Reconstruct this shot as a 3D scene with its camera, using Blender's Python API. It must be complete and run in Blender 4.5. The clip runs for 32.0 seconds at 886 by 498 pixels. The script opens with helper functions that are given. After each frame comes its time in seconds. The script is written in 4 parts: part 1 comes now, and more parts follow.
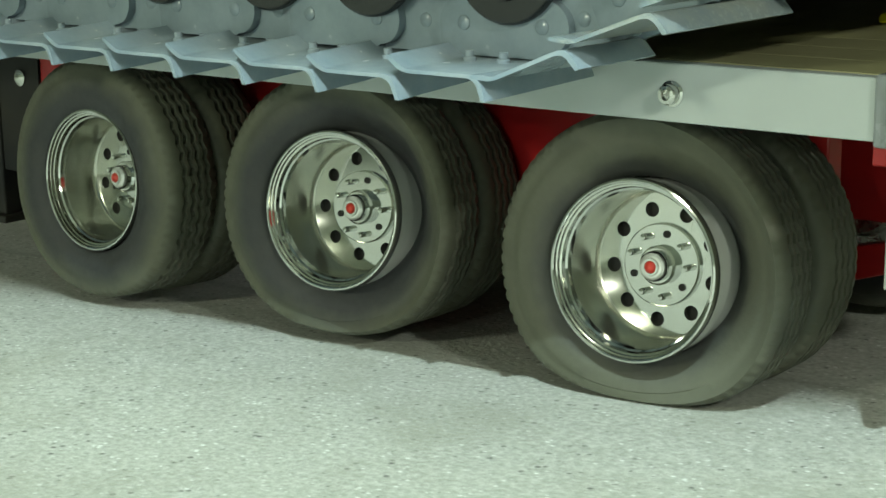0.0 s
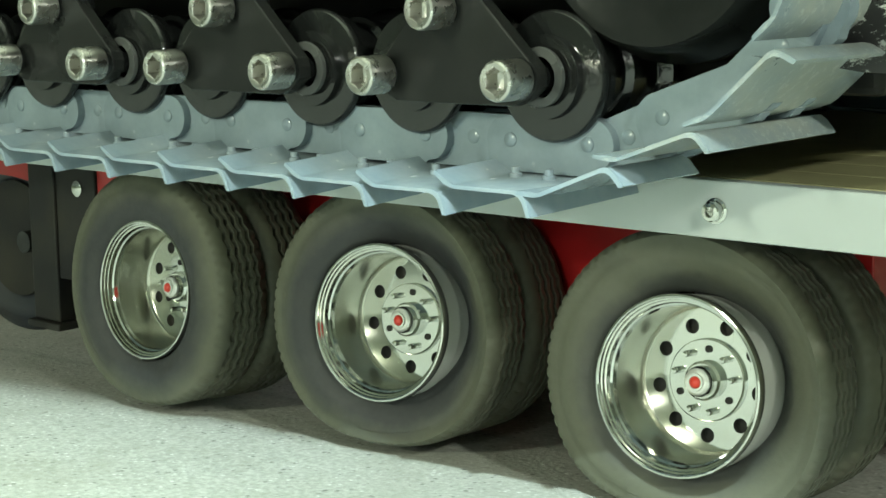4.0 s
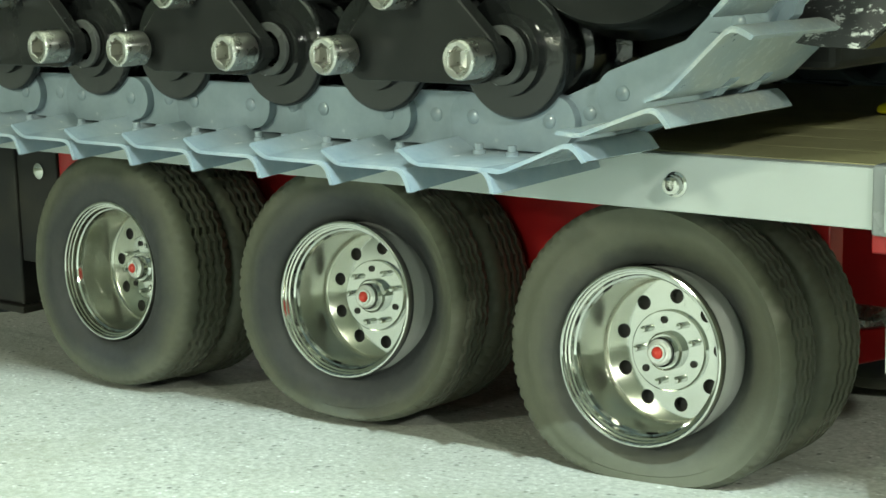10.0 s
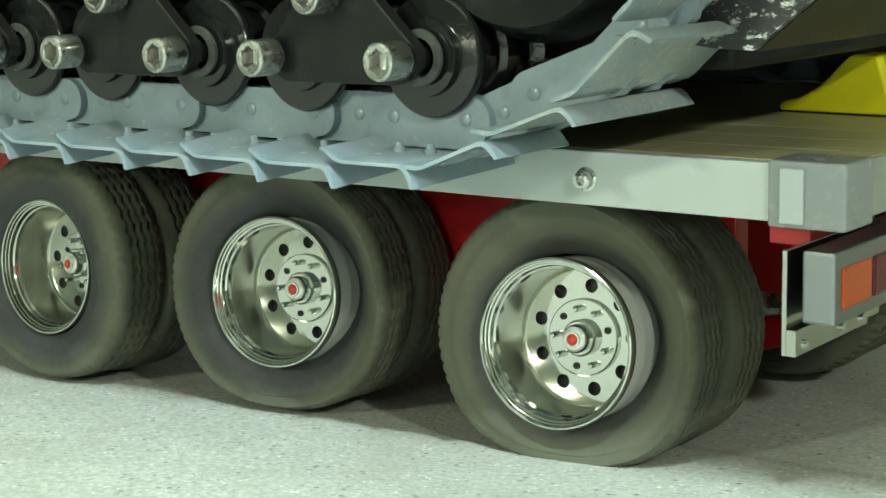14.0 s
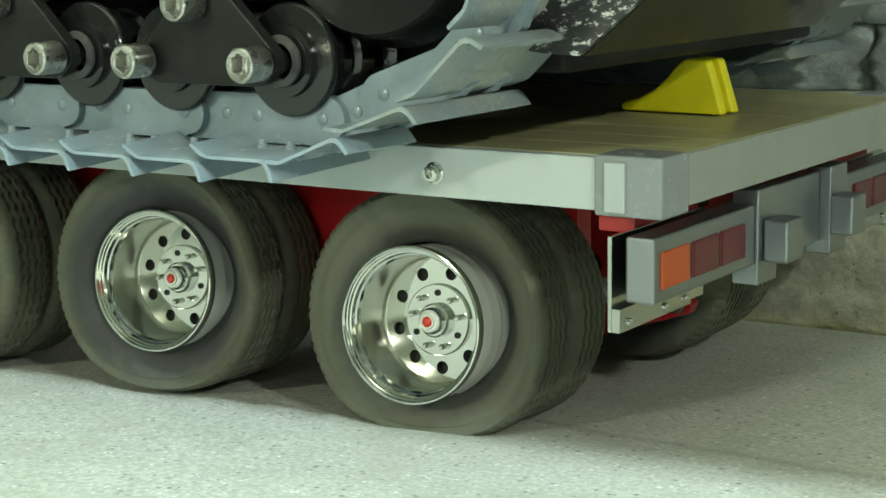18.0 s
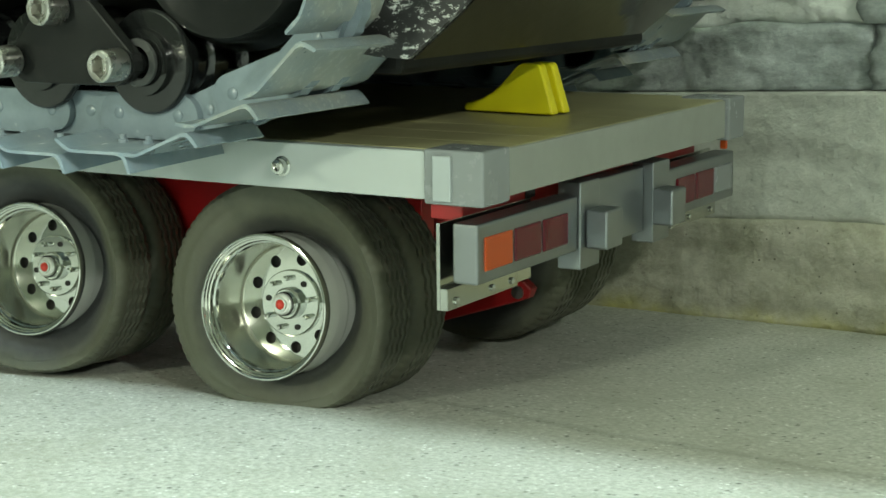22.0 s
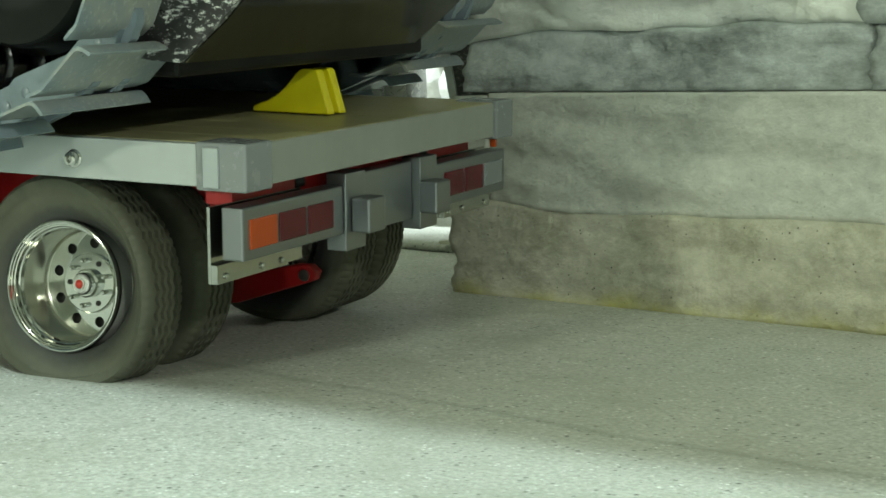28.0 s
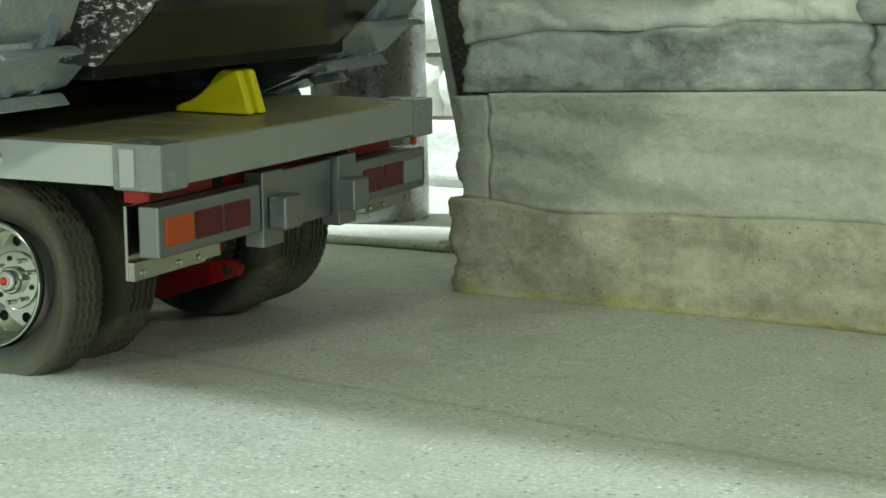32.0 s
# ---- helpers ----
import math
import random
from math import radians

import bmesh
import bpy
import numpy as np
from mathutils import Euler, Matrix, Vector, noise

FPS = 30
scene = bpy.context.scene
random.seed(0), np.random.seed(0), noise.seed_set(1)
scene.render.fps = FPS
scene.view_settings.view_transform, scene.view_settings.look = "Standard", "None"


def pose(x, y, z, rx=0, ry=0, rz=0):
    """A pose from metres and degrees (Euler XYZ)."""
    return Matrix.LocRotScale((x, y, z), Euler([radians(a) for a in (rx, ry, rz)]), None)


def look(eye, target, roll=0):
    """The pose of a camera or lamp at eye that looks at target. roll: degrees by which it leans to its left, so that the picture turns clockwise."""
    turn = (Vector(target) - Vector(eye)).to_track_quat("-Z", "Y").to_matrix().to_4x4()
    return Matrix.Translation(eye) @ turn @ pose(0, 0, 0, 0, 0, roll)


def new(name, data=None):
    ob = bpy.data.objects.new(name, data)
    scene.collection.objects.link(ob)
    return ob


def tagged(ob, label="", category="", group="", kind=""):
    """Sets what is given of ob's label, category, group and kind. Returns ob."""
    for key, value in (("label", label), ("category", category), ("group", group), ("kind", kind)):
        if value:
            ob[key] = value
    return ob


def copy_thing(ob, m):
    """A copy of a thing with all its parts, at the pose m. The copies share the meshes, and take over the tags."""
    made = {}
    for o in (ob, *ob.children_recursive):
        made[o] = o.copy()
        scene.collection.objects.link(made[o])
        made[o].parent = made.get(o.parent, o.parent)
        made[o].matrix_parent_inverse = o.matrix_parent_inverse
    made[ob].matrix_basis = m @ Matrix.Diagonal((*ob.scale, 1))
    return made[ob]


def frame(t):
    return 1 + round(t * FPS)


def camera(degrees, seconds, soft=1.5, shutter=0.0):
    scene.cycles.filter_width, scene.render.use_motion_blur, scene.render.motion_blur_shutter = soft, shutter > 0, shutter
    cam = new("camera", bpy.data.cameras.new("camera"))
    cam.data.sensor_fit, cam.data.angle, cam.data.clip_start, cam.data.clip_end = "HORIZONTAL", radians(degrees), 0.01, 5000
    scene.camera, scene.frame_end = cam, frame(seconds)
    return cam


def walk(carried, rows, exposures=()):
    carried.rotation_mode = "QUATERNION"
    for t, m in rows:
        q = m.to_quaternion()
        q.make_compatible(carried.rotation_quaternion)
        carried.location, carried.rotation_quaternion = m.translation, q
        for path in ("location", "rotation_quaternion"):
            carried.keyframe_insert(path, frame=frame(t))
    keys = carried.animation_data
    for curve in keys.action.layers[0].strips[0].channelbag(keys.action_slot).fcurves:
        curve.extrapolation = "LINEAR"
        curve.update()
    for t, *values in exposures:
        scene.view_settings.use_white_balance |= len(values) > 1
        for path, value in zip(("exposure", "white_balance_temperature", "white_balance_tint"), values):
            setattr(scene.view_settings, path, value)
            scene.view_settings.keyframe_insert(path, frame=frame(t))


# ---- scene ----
# The camera stands on a low tripod; it is turned on its head at first and then left alone.
LENS = 30.151
EYE = (0.1375, -0.3385, 0.1099)
TURNS = [
    (0, 80.49, 1.03, 38.39),
    (0.5, 81.39, 0.84, 39.30),
    (1, 82.66, 0.06, 39.99),
    (1.5, 83.70, 0.73, 40.00),
    (2, 84.02, 0.55, 40.10),
    (3, 84.33, 0.59, 40.25),
    (3.5, 84.41, 0.59, 40.28),
    (5.5, 84.46, 0.81, 39.74),
    (6, 84.25, 0.85, 39.75),
    (6.5, 83.87, 0.80, 39.76),
    (7, 83.61, 0.90, 39.73),
    (8, 83.61, 0.91, 39.75),
    (9, 83.57, 1.15, 39.73),
    (32, 83.57, 1.15, 39.73),
]
DRIVE = [
    (0, 0.0092, -0.0061, 0.0008, -0.19, 0.07, -0.97),
    (0.5, 0.0073, -0.0049, 0.0005, -0.12, 0.07, -1.13),
    (1, 0.0057, -0.0034, 0.0001, -0.05, 0.02, -1.21),
    (1.5, 0.0054, -0.0029, 0.0002, -0.05, 0.08, -1.21),
    (2, 0.0058, -0.0036, 0.0002, -0.04, 0.08, -1.21),
    (3, 0.0056, -0.0034, 0.0002, -0.05, 0.08, -1.21),
    (3.5, 0.0057, -0.0033, 0.0002, -0.04, 0.06, -1.14),
    (5.5, 0.0036, -0.0018, -0.0000, -0.02, -0.02, -0.55),
    (6, 0.0025, -0.0010, -0.0002, -0.00, -0.05, -0.27),
    (6.5, 0.0017, -0.0001, -0.0002, 0.00, -0.05, -0.07),
    (7, 0.0012, 0.0003, -0.0002, 0.01, -0.04, -0.01),
    (8, 0.0008, -0.0001, -0.0003, 0.03, -0.02, 0.01),
    (9, 0.0000, 0.0000, -0.0006, 0.07, -0.05, 0.00),
    (10, -0.0028, 0.0002, -0.0003, 0.09, -0.10, 0.13),
    (11, -0.0072, 0.0009, -0.0001, 0.20, -0.15, 0.32),
    (12, -0.0158, 0.0034, -0.0001, 0.28, -0.15, 1.04),
    (13, -0.0262, 0.0060, -0.0001, 0.37, -0.14, 1.83),
    (13.5, -0.0291, 0.0067, -0.0001, 0.39, -0.15, 2.09),
    (15.5, -0.0435, 0.0094, 0.0001, 0.43, -0.14, 2.93),
    (16, -0.0496, 0.0104, 0.0002, 0.43, -0.16, 3.28),
    (17, -0.0654, 0.0127, -0.0001, 0.38, -0.13, 4.17),
    (18, -0.0861, 0.0154, -0.0004, 0.38, -0.04, 5.37),
    (19, -0.1036, 0.0168, -0.0006, 0.42, 0.03, 6.26),
    (20, -0.1210, 0.0180, -0.0006, 0.32, 0.08, 7.20),
    (21, -0.1349, 0.0189, -0.0004, 0.21, 0.10, 7.96),
    (22, -0.1485, 0.0209, -0.0003, 0.04, 0.12, 8.49),
    (23, -0.1654, 0.0224, 0.0001, -0.22, 0.11, 9.24),
    (24, -0.1868, 0.0233, 0.0005, -0.47, 0.14, 10.25),
    (25, -0.2037, 0.0251, 0.0004, -0.55, 0.08, 10.60),
    (26, -0.2250, 0.0226, 0.0003, -0.51, 0.07, 11.51),
    (26.5, -0.2302, 0.0228, 0.0001, -0.46, 0.08, 11.66),
    (28.5, -0.2541, 0.0228, 0.0003, -0.42, 0.06, 12.39),
    (29, -0.2630, 0.0218, 0.0006, -0.36, 0.04, 12.62),
    (30, -0.2808, 0.0186, 0.0005, -0.19, 0.03, 13.36),
    (30.5, -0.2817, 0.0183, 0.0000, -0.11, 0.03, 13.45),
    (31, -0.2807, 0.0170, -0.0004, -0.07, 0.04, 13.52),
    (32, -0.2807, 0.0171, -0.0004, -0.03, 0.07, 13.49),
]

cam = camera(LENS, 32.0, soft=1.6)
walk(cam, [(t, pose(*EYE, a, b, c)) for t, a, b, c in TURNS], exposures=[(0, -0.06), (1, 0.15), (2, 0.45), (6, 0.47), (13, 0.37), (16, 0.33), (20, 0.28), (24, 0.18), (29, -0.06), (32, -0.15)])

# ---- light: a hall with cool lamps in front, a bright corner behind the stone wall and an added fill ----
world = bpy.data.worlds.new("hall")
world.use_nodes = True
world.node_tree.nodes["Background"].inputs["Color"].default_value = (0.55, 0.62, 0.45, 1)
world.node_tree.nodes["Background"].inputs["Strength"].default_value = 0.05
scene.world = world


def lamp(name, kind, energy, colour, place, aim, **extra):
    data = bpy.data.lights.new(name, kind)
    data.energy, data.color = energy, colour
    for key, value in extra.items():
        if key == "size":
            data.size = value
        elif key == "size_y":
            data.shape, data.size_y = "RECTANGLE", value
        elif key == "soft":
            data.shadow_soft_size = value
        elif key == "cone":
            data.spot_size = radians(value)
        elif key == "blend":
            data.spot_blend = value
    ob = new(name, data)
    ob.matrix_world = look(place, aim)
    return ob


# Added unseen fill: it faces up, so the ceiling's bounce evens the light.
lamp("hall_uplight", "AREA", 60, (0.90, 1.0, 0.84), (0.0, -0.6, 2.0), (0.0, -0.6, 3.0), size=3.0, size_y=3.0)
lamp("hall_lamp_front", "AREA", 1.6, (0.93, 1.0, 0.90), (0.30, -1.45, 0.35), (-0.2, 0.0, 0.05), size=0.04, size_y=0.03)
lamp("hall_lamp_right", "AREA", 5.6, (0.93, 1.0, 0.86), (0.95, -0.55, 0.58), (-0.2, 0.0, 0.05), size=0.06, size_y=0.05)
lamp("hall_lamp_side", "AREA", 12.5, (0.92, 1.0, 0.76), (-0.36, -1.9, 0.62), (-0.2, 0.0, 0.05), size=0.18, size_y=0.10)
lamp("back_spot", "SPOT", 190, (0.86, 1.0, 1.0), (-1.15, 0.36, 1.25), (-0.74, 0.74, 0.03), soft=0.03, cone=32, blend=0.4)
lamp("flood_lamp", "SPOT", 144, (0.78, 1.0, 0.99), (0.55, -1.0, 1.3), (0.58, -2.25, 0.072), soft=0.012, cone=170, blend=0.006)


# ---- materials ----
class Nodes:
    """A material's node tree with short calls to add nodes and links."""

    def __init__(self, name, rough=0.5, metal=0.0, colour=(0.5, 0.5, 0.5)):
        self.mat = bpy.data.materials.new(name)
        self.mat.use_nodes = True
        self.tree = self.mat.node_tree
        self.main = self.tree.nodes["Principled BSDF"]
        self.main.inputs["Roughness"].default_value = rough
        self.main.inputs["Metallic"].default_value = metal
        self.main.inputs["Base Color"].default_value = (*colour, 1)
        self.where = self.tree.nodes.new("ShaderNodeTexCoord")

    def link(self, a, b):
        self.tree.links.new(a, b)

    def noise(self, scale, detail=4.0, rough=0.55, stretch=(1, 1, 1), shift=(0, 0, 0)):
        place = self.tree.nodes.new("ShaderNodeMapping")
        place.inputs["Scale"].default_value = stretch
        place.inputs["Location"].default_value = shift
        self.link(self.where.outputs["Object"], place.inputs["Vector"])
        node = self.tree.nodes.new("ShaderNodeTexNoise")
        node.inputs["Scale"].default_value = scale
        node.inputs["Detail"].default_value = detail
        node.inputs["Roughness"].default_value = rough
        self.link(place.outputs["Vector"], node.inputs["Vector"])
        return node.outputs["Fac"]

    def cells(self, scale, feature="F1", stretch=(1, 1, 1)):
        place = self.tree.nodes.new("ShaderNodeMapping")
        place.inputs["Scale"].default_value = stretch
        self.link(self.where.outputs["Object"], place.inputs["Vector"])
        node = self.tree.nodes.new("ShaderNodeTexVoronoi")
        node.feature = feature
        node.inputs["Scale"].default_value = scale
        self.link(place.outputs["Vector"], node.inputs["Vector"])
        return node

    def ramp(self, source, stops):
        node = self.tree.nodes.new("ShaderNodeValToRGB")
        band = node.color_ramp
        band.elements[0].position, band.elements[1].position = stops[0][0], stops[-1][0]
        for position, colour in stops[1:-1]:
            band.elements.new(position)
        for element, (position, colour) in zip(band.elements, stops):
            element.position = position
            element.color = (*colour, 1) if len(colour) == 3 else colour
        self.link(source, node.inputs["Fac"])
        return node.outputs["Color"]

    def mix(self, factor, a, b, blend="MIX"):
        node = self.tree.nodes.new("ShaderNodeMix")
        node.data_type, node.blend_type = "RGBA", blend
        for socket, value in ((node.inputs[0], factor), (node.inputs[6], a), (node.inputs[7], b)):
            if isinstance(value, (int, float)):
                socket.default_value = value
            elif isinstance(value, tuple):
                socket.default_value = (*value, 1)
            else:
                self.link(value, socket)
        return node.outputs[2]

    def colour(self, source):
        self.link(source, self.main.inputs["Base Color"])

    def rough(self, source, low, high):
        node = self.tree.nodes.new("ShaderNodeMapRange")
        node.inputs["To Min"].default_value, node.inputs["To Max"].default_value = low, high
        self.link(source, node.inputs["Value"])
        self.link(node.outputs["Result"], self.main.inputs["Roughness"])

    def bump(self, source, depth, strength=1.0):
        node = self.tree.nodes.new("ShaderNodeBump")
        node.inputs["Strength"].default_value = strength
        node.inputs["Distance"].default_value = depth
        old = self.main.inputs["Normal"].links
        if old:
            self.link(old[0].from_socket, node.inputs["Normal"])
        self.link(source, node.inputs["Height"])
        self.link(node.outputs["Normal"], self.main.inputs["Normal"])

    def random(self):
        return self.tree.nodes.new("ShaderNodeObjectInfo").outputs["Random"]


def grey(v):
    return (v, v, v)


CRACK = (0.03, 0.062)


def mat_concrete():
    n = Nodes("floor_concrete", 0.75)
    fine = n.noise(520, 3, 0.6, (1, 1, 1))
    broad = n.noise(7, 5, 0.6)
    mid = n.noise(70, 5, 0.65)
    base = n.ramp(fine, [(0.30, (0.30, 0.31, 0.27)), (0.5, (0.41, 0.42, 0.375)), (0.70, (0.54, 0.55, 0.505))])
    base = n.mix(n.ramp(broad, [(0.35, grey(0.0)), (0.7, grey(0.4))]), base, (0.36, 0.36, 0.29))
    base = n.mix(n.ramp(mid, [(0.48, grey(0.0)), (0.75, grey(0.3))]), base, (0.55, 0.56, 0.51))
    dark = n.cells(300)
    some = n.ramp(n.noise(120, 3, 0.7, (1, 1, 1), (2, 5, 1)), [(0.50, grey(0.0)), (0.58, grey(1.0))])
    base = n.mix(n.mix(1.0, n.ramp(dark.outputs["Distance"], [(0.14, grey(0.8)), (0.30, grey(0.0))]), some, "MULTIPLY"), base, (0.07, 0.07, 0.06))
    pale = n.cells(340, "F1", (1.0, 1.3, 1))
    few = n.ramp(n.noise(130, 3, 0.7, (1, 1, 1), (7, 1, 4)), [(0.50, grey(0.0)), (0.58, grey(1.0))])
    base = n.mix(n.mix(1.0, n.ramp(pale.outputs["Distance"], [(0.14, grey(0.75)), (0.30, grey(0.0))]), few, "MULTIPLY"), base, (0.80, 0.81, 0.78))
    # worn patches and a hairline crack
    patch = n.noise(22, 6, 0.7, (1, 1, 1), (3, 8, 2))
    base = n.mix(n.ramp(patch, [(0.50, grey(0.0)), (0.66, grey(0.55))]), base, (0.30, 0.305, 0.25))
    split = n.tree.nodes.new("ShaderNodeSeparateXYZ")
    n.link(n.where.outputs["Object"], split.inputs[0])
    lean = n.tree.nodes.new("ShaderNodeMath")
    lean.operation = "MULTIPLY_ADD"
    lean.inputs[1].default_value = CRACK[0]
    n.link(split.outputs["X"], lean.inputs[0])
    n.link(split.outputs["Y"], lean.inputs[2])
    sway = n.tree.nodes.new("ShaderNodeMath")
    sway.operation = "MULTIPLY_ADD"
    sway.inputs[1].default_value = 0.012
    n.link(n.noise(18, 5, 0.6, (1, 0, 0)), sway.inputs[0])
    n.link(lean.outputs["Value"], sway.inputs[2])
    crack = n.ramp(sway.outputs["Value"], [(CRACK[1] - 0.0010, grey(0.0)), (CRACK[1], grey(0.55)), (CRACK[1] + 0.0010, grey(0.0))])
    base = n.mix(crack, base, (0.09, 0.09, 0.07))
    n.colour(base)
    n.rough(mid, 0.55, 0.85)
    n.bump(fine, 0.0009, 0.6)
    n.bump(mid, 0.0012, 0.4)
    return n.mat


def mat_stone(name, low, high, stain, amount, pitted, mossy=False, weather=0.0):
    n = Nodes(name, 0.85)
    broad = n.noise(13, 7, 0.68, (1, 1, 1.3))
    fine = n.noise(190, 5, 0.65)
    base = n.ramp(broad, [(0.32, low), (0.66, high)])
    base = n.mix(n.ramp(n.noise(34, 8, 0.74, (1, 1, 1.25), (3, 1, 2)), [(0.46, grey(0.0)), (0.68, grey(amount))]), base, stain)
    base = n.mix(0.22, base, n.ramp(fine, [(0.3, grey(0.25)), (0.7, grey(0.75))]), "OVERLAY")
    if weather:
        streaks = n.noise(11, 7, 0.72, (1, 1, 2.6), (4, 2, 9))
        base = n.mix(n.ramp(streaks, [(0.47, grey(0.0)), (0.62, grey(weather))]), base, (0.13, 0.145, 0.135))
    if pitted:
        pits = n.cells(230)
        some = n.ramp(n.noise(40, 3, 0.6, (1, 1, 1), (9, 4, 2)), [(0.38, grey(0.0)), (0.56, grey(pitted))])
        base = n.mix(n.mix(1.0, n.ramp(pits.outputs["Distance"], [(0.06, grey(0.95)), (0.13, grey(0.0))]), some, "MULTIPLY"), base, (0.05, 0.05, 0.035))
    if mossy:
        split = n.tree.nodes.new("ShaderNodeSeparateXYZ")
        n.link(n.where.outputs["Object"], split.inputs[0])
        height = n.tree.nodes.new("ShaderNodeMath")
        height.operation = "MULTIPLY_ADD"
        height.inputs[1].default_value = 0.035
        n.link(n.noise(24, 5, 0.65, (1, 1, 1), (6, 2, 8)), height.inputs[0])
        n.link(split.outputs["Z"], height.inputs[2])
        base = n.mix(n.ramp(height.outputs["Value"], [(0.0155, grey(0.8)), (0.0255, grey(0.0))]), base, (0.44, 0.42, 0.12))
    n.colour(base)
    n.bump(fine, 0.0009, 0.6)
    n.bump(n.noise(50, 7, 0.66), 0.004, 0.7)
    return n.mat


def mat_rubber(name, clean, dust):
    n = Nodes(name, 0.72)
    grain = n.noise(300, 4, 0.6)
    broad = n.noise(35, 5, 0.6)
    base = n.ramp(broad, [(0.3, (0.022, 0.024, 0.025)), (0.7, (0.036, 0.038, 0.038))])
    apart = n.tree.nodes.new("ShaderNodeVectorMath")
    apart.operation = "MULTIPLY"
    apart.inputs[1].default_value = (1, 0, 1)
    n.link(n.where.outputs["Object"], apart.inputs[0])
    far = n.tree.nodes.new("ShaderNodeVectorMath")
    far.operation = "LENGTH"
    n.link(apart.outputs["Vector"], far.inputs[0])
    worn = n.ramp(n.noise(26, 6, 0.65, (1, 1, 1), (5, 2, 1)), [(0.25, grey(0.7)), (0.7, grey(1.0))])
    bent = n.tree.nodes.new("ShaderNodeMath")
    bent.operation = "MULTIPLY_ADD"
    bent.inputs[1].default_value = 0.011
    n.link(n.noise(55, 4, 0.6), bent.inputs[0])
    n.link(far.outputs["Value"], bent.inputs[2])
    ring = n.ramp(bent.outputs["Value"], [(clean + 0.001, grey(0.0)), (clean + 0.0075, grey(dust))])
    base = n.mix(n.mix(1.0, worn, ring, "MULTIPLY"), base, (0.104, 0.108, 0.068))
    base = n.mix(n.ramp(n.noise(110, 5, 0.7, (1, 1, 1), (1, 8, 3)), [(0.5, grey(0.0)), (0.8, grey(0.35))]), base, (0.05, 0.047, 0.036))
    n.colour(base)
    n.rough(grain, 0.5, 0.8)
    n.bump(grain, 0.0003, 0.5)
    return n.mat


def mat_metal(name, colour, rough, spread=0.1, scratch=0.0, bump=0.0):
    n = Nodes(name, rough, 1.0, colour)
    fine = n.noise(240, 5, 0.6)
    n.rough(fine, max(rough - spread, 0.03), rough + spread)
    if scratch:
        n.colour(n.mix(n.ramp(n.noise(70, 6, 0.7), [(0.4, grey(0.0)), (0.7, grey(scratch))]), colour, tuple(c * 0.45 for c in colour)))
    if bump:
        n.bump(fine, bump, 0.5)
    return n.mat


def mat_paint(name, colour, rough=0.4, dirt=(0.1, 0.09, 0.06), amount=0.25, fleck=0.0, coat=0.0, lumps=0.0):
    n = Nodes(name, rough, 0.0, colour)
    broad = n.noise(30, 6, 0.65)
    base = n.mix(n.ramp(broad, [(0.4, grey(0.0)), (0.75, grey(amount))]), colour, dirt)
    if fleck:
        chips = n.noise(430, 5, 0.8, (0.6, 1, 1.3))
        patch = n.noise(45, 3, 0.6, (1, 1, 1), (2, 7, 4))
        base = n.mix(n.mix(1.0, n.ramp(chips, [(0.545, grey(0.0)), (0.59, grey(fleck))]), n.ramp(patch, [(0.35, grey(0.15)), (0.6, grey(1.0))]), "MULTIPLY"), base, (0.7, 0.72, 0.68))
    n.colour(base)
    n.rough(n.noise(120, 4, 0.6), max(rough - 0.1, 0.03), rough + 0.12)
    n.bump(n.noise(90, 4, 0.6), 0.0004, 0.25)
    if lumps:
        n.bump(n.noise(260, 3, 0.6), lumps, 0.6)
    n.main.inputs["Coat Weight"].default_value = coat
    return n.mat


def mat_wood():
    n = Nodes("deck_wood", 0.45)
    grain = n.noise(50, 6, 0.65, (1, 14, 14))
    broad = n.noise(9, 4, 0.6, (1, 5, 5))
    base = n.ramp(grain, [(0.25, (0.19, 0.185, 0.088)), (0.5, (0.33, 0.315, 0.165)), (0.75, (0.45, 0.43, 0.25))])
    base = n.mix(n.ramp(broad, [(0.35, grey(0.0)), (0.7, grey(0.5))]), base, (0.21, 0.185, 0.095))
    tone = n.random()
    base = n.mix(n.ramp(tone, [(0.0, grey(0.0)), (1.0, grey(0.45))]), base, (0.36, 0.34, 0.185))
    n.colour(base)
    n.rough(grain, 0.28, 0.5)
    n.main.inputs["Specular IOR Level"].default_value = 0.3
    n.bump(grain, 0.0004, 0.5)
    return n.mat


def mat_lens(name, colour):
    n = Nodes(name, 0.16, 0.0, colour)
    ribs = n.noise(500, 2, 0.5, (1, 1, 0.2))
    n.bump(ribs, 0.0002, 0.05)
    n.main.inputs["Coat Weight"].default_value = 0.1
    n.main.inputs["Specular IOR Level"].default_value = 0.3
    return n.mat


CONCRETE = mat_concrete()
STONE_LOW = mat_stone("stone_pale", (0.425, 0.445, 0.395), (0.51, 0.53, 0.47), (0.38, 0.39, 0.33), 0.3, 0.35)
STONE_BASE = mat_stone("stone_stained", (0.35, 0.35, 0.265), (0.53, 0.52, 0.43), (0.20, 0.20, 0.13), 0.7, 1.0, True)
STONE_TOP = mat_stone("stone_grey", (0.36, 0.40, 0.39), (0.51, 0.555, 0.54), (0.17, 0.185, 0.178), 0.7, 0.1, weather=0.75)
STONE_PALE = mat_stone("stone_light", (0.62, 0.65, 0.61), (0.74, 0.77, 0.72), (0.42, 0.44, 0.39), 0.45, 0.1)
STONE_WHITE = mat_stone("stone_white", (0.62, 0.63, 0.60), (0.80, 0.80, 0.77), (0.50, 0.50, 0.46), 0.4, 0.0)
PLASTER = mat_paint("hall_plaster", (0.36, 0.38, 0.30), 0.9)
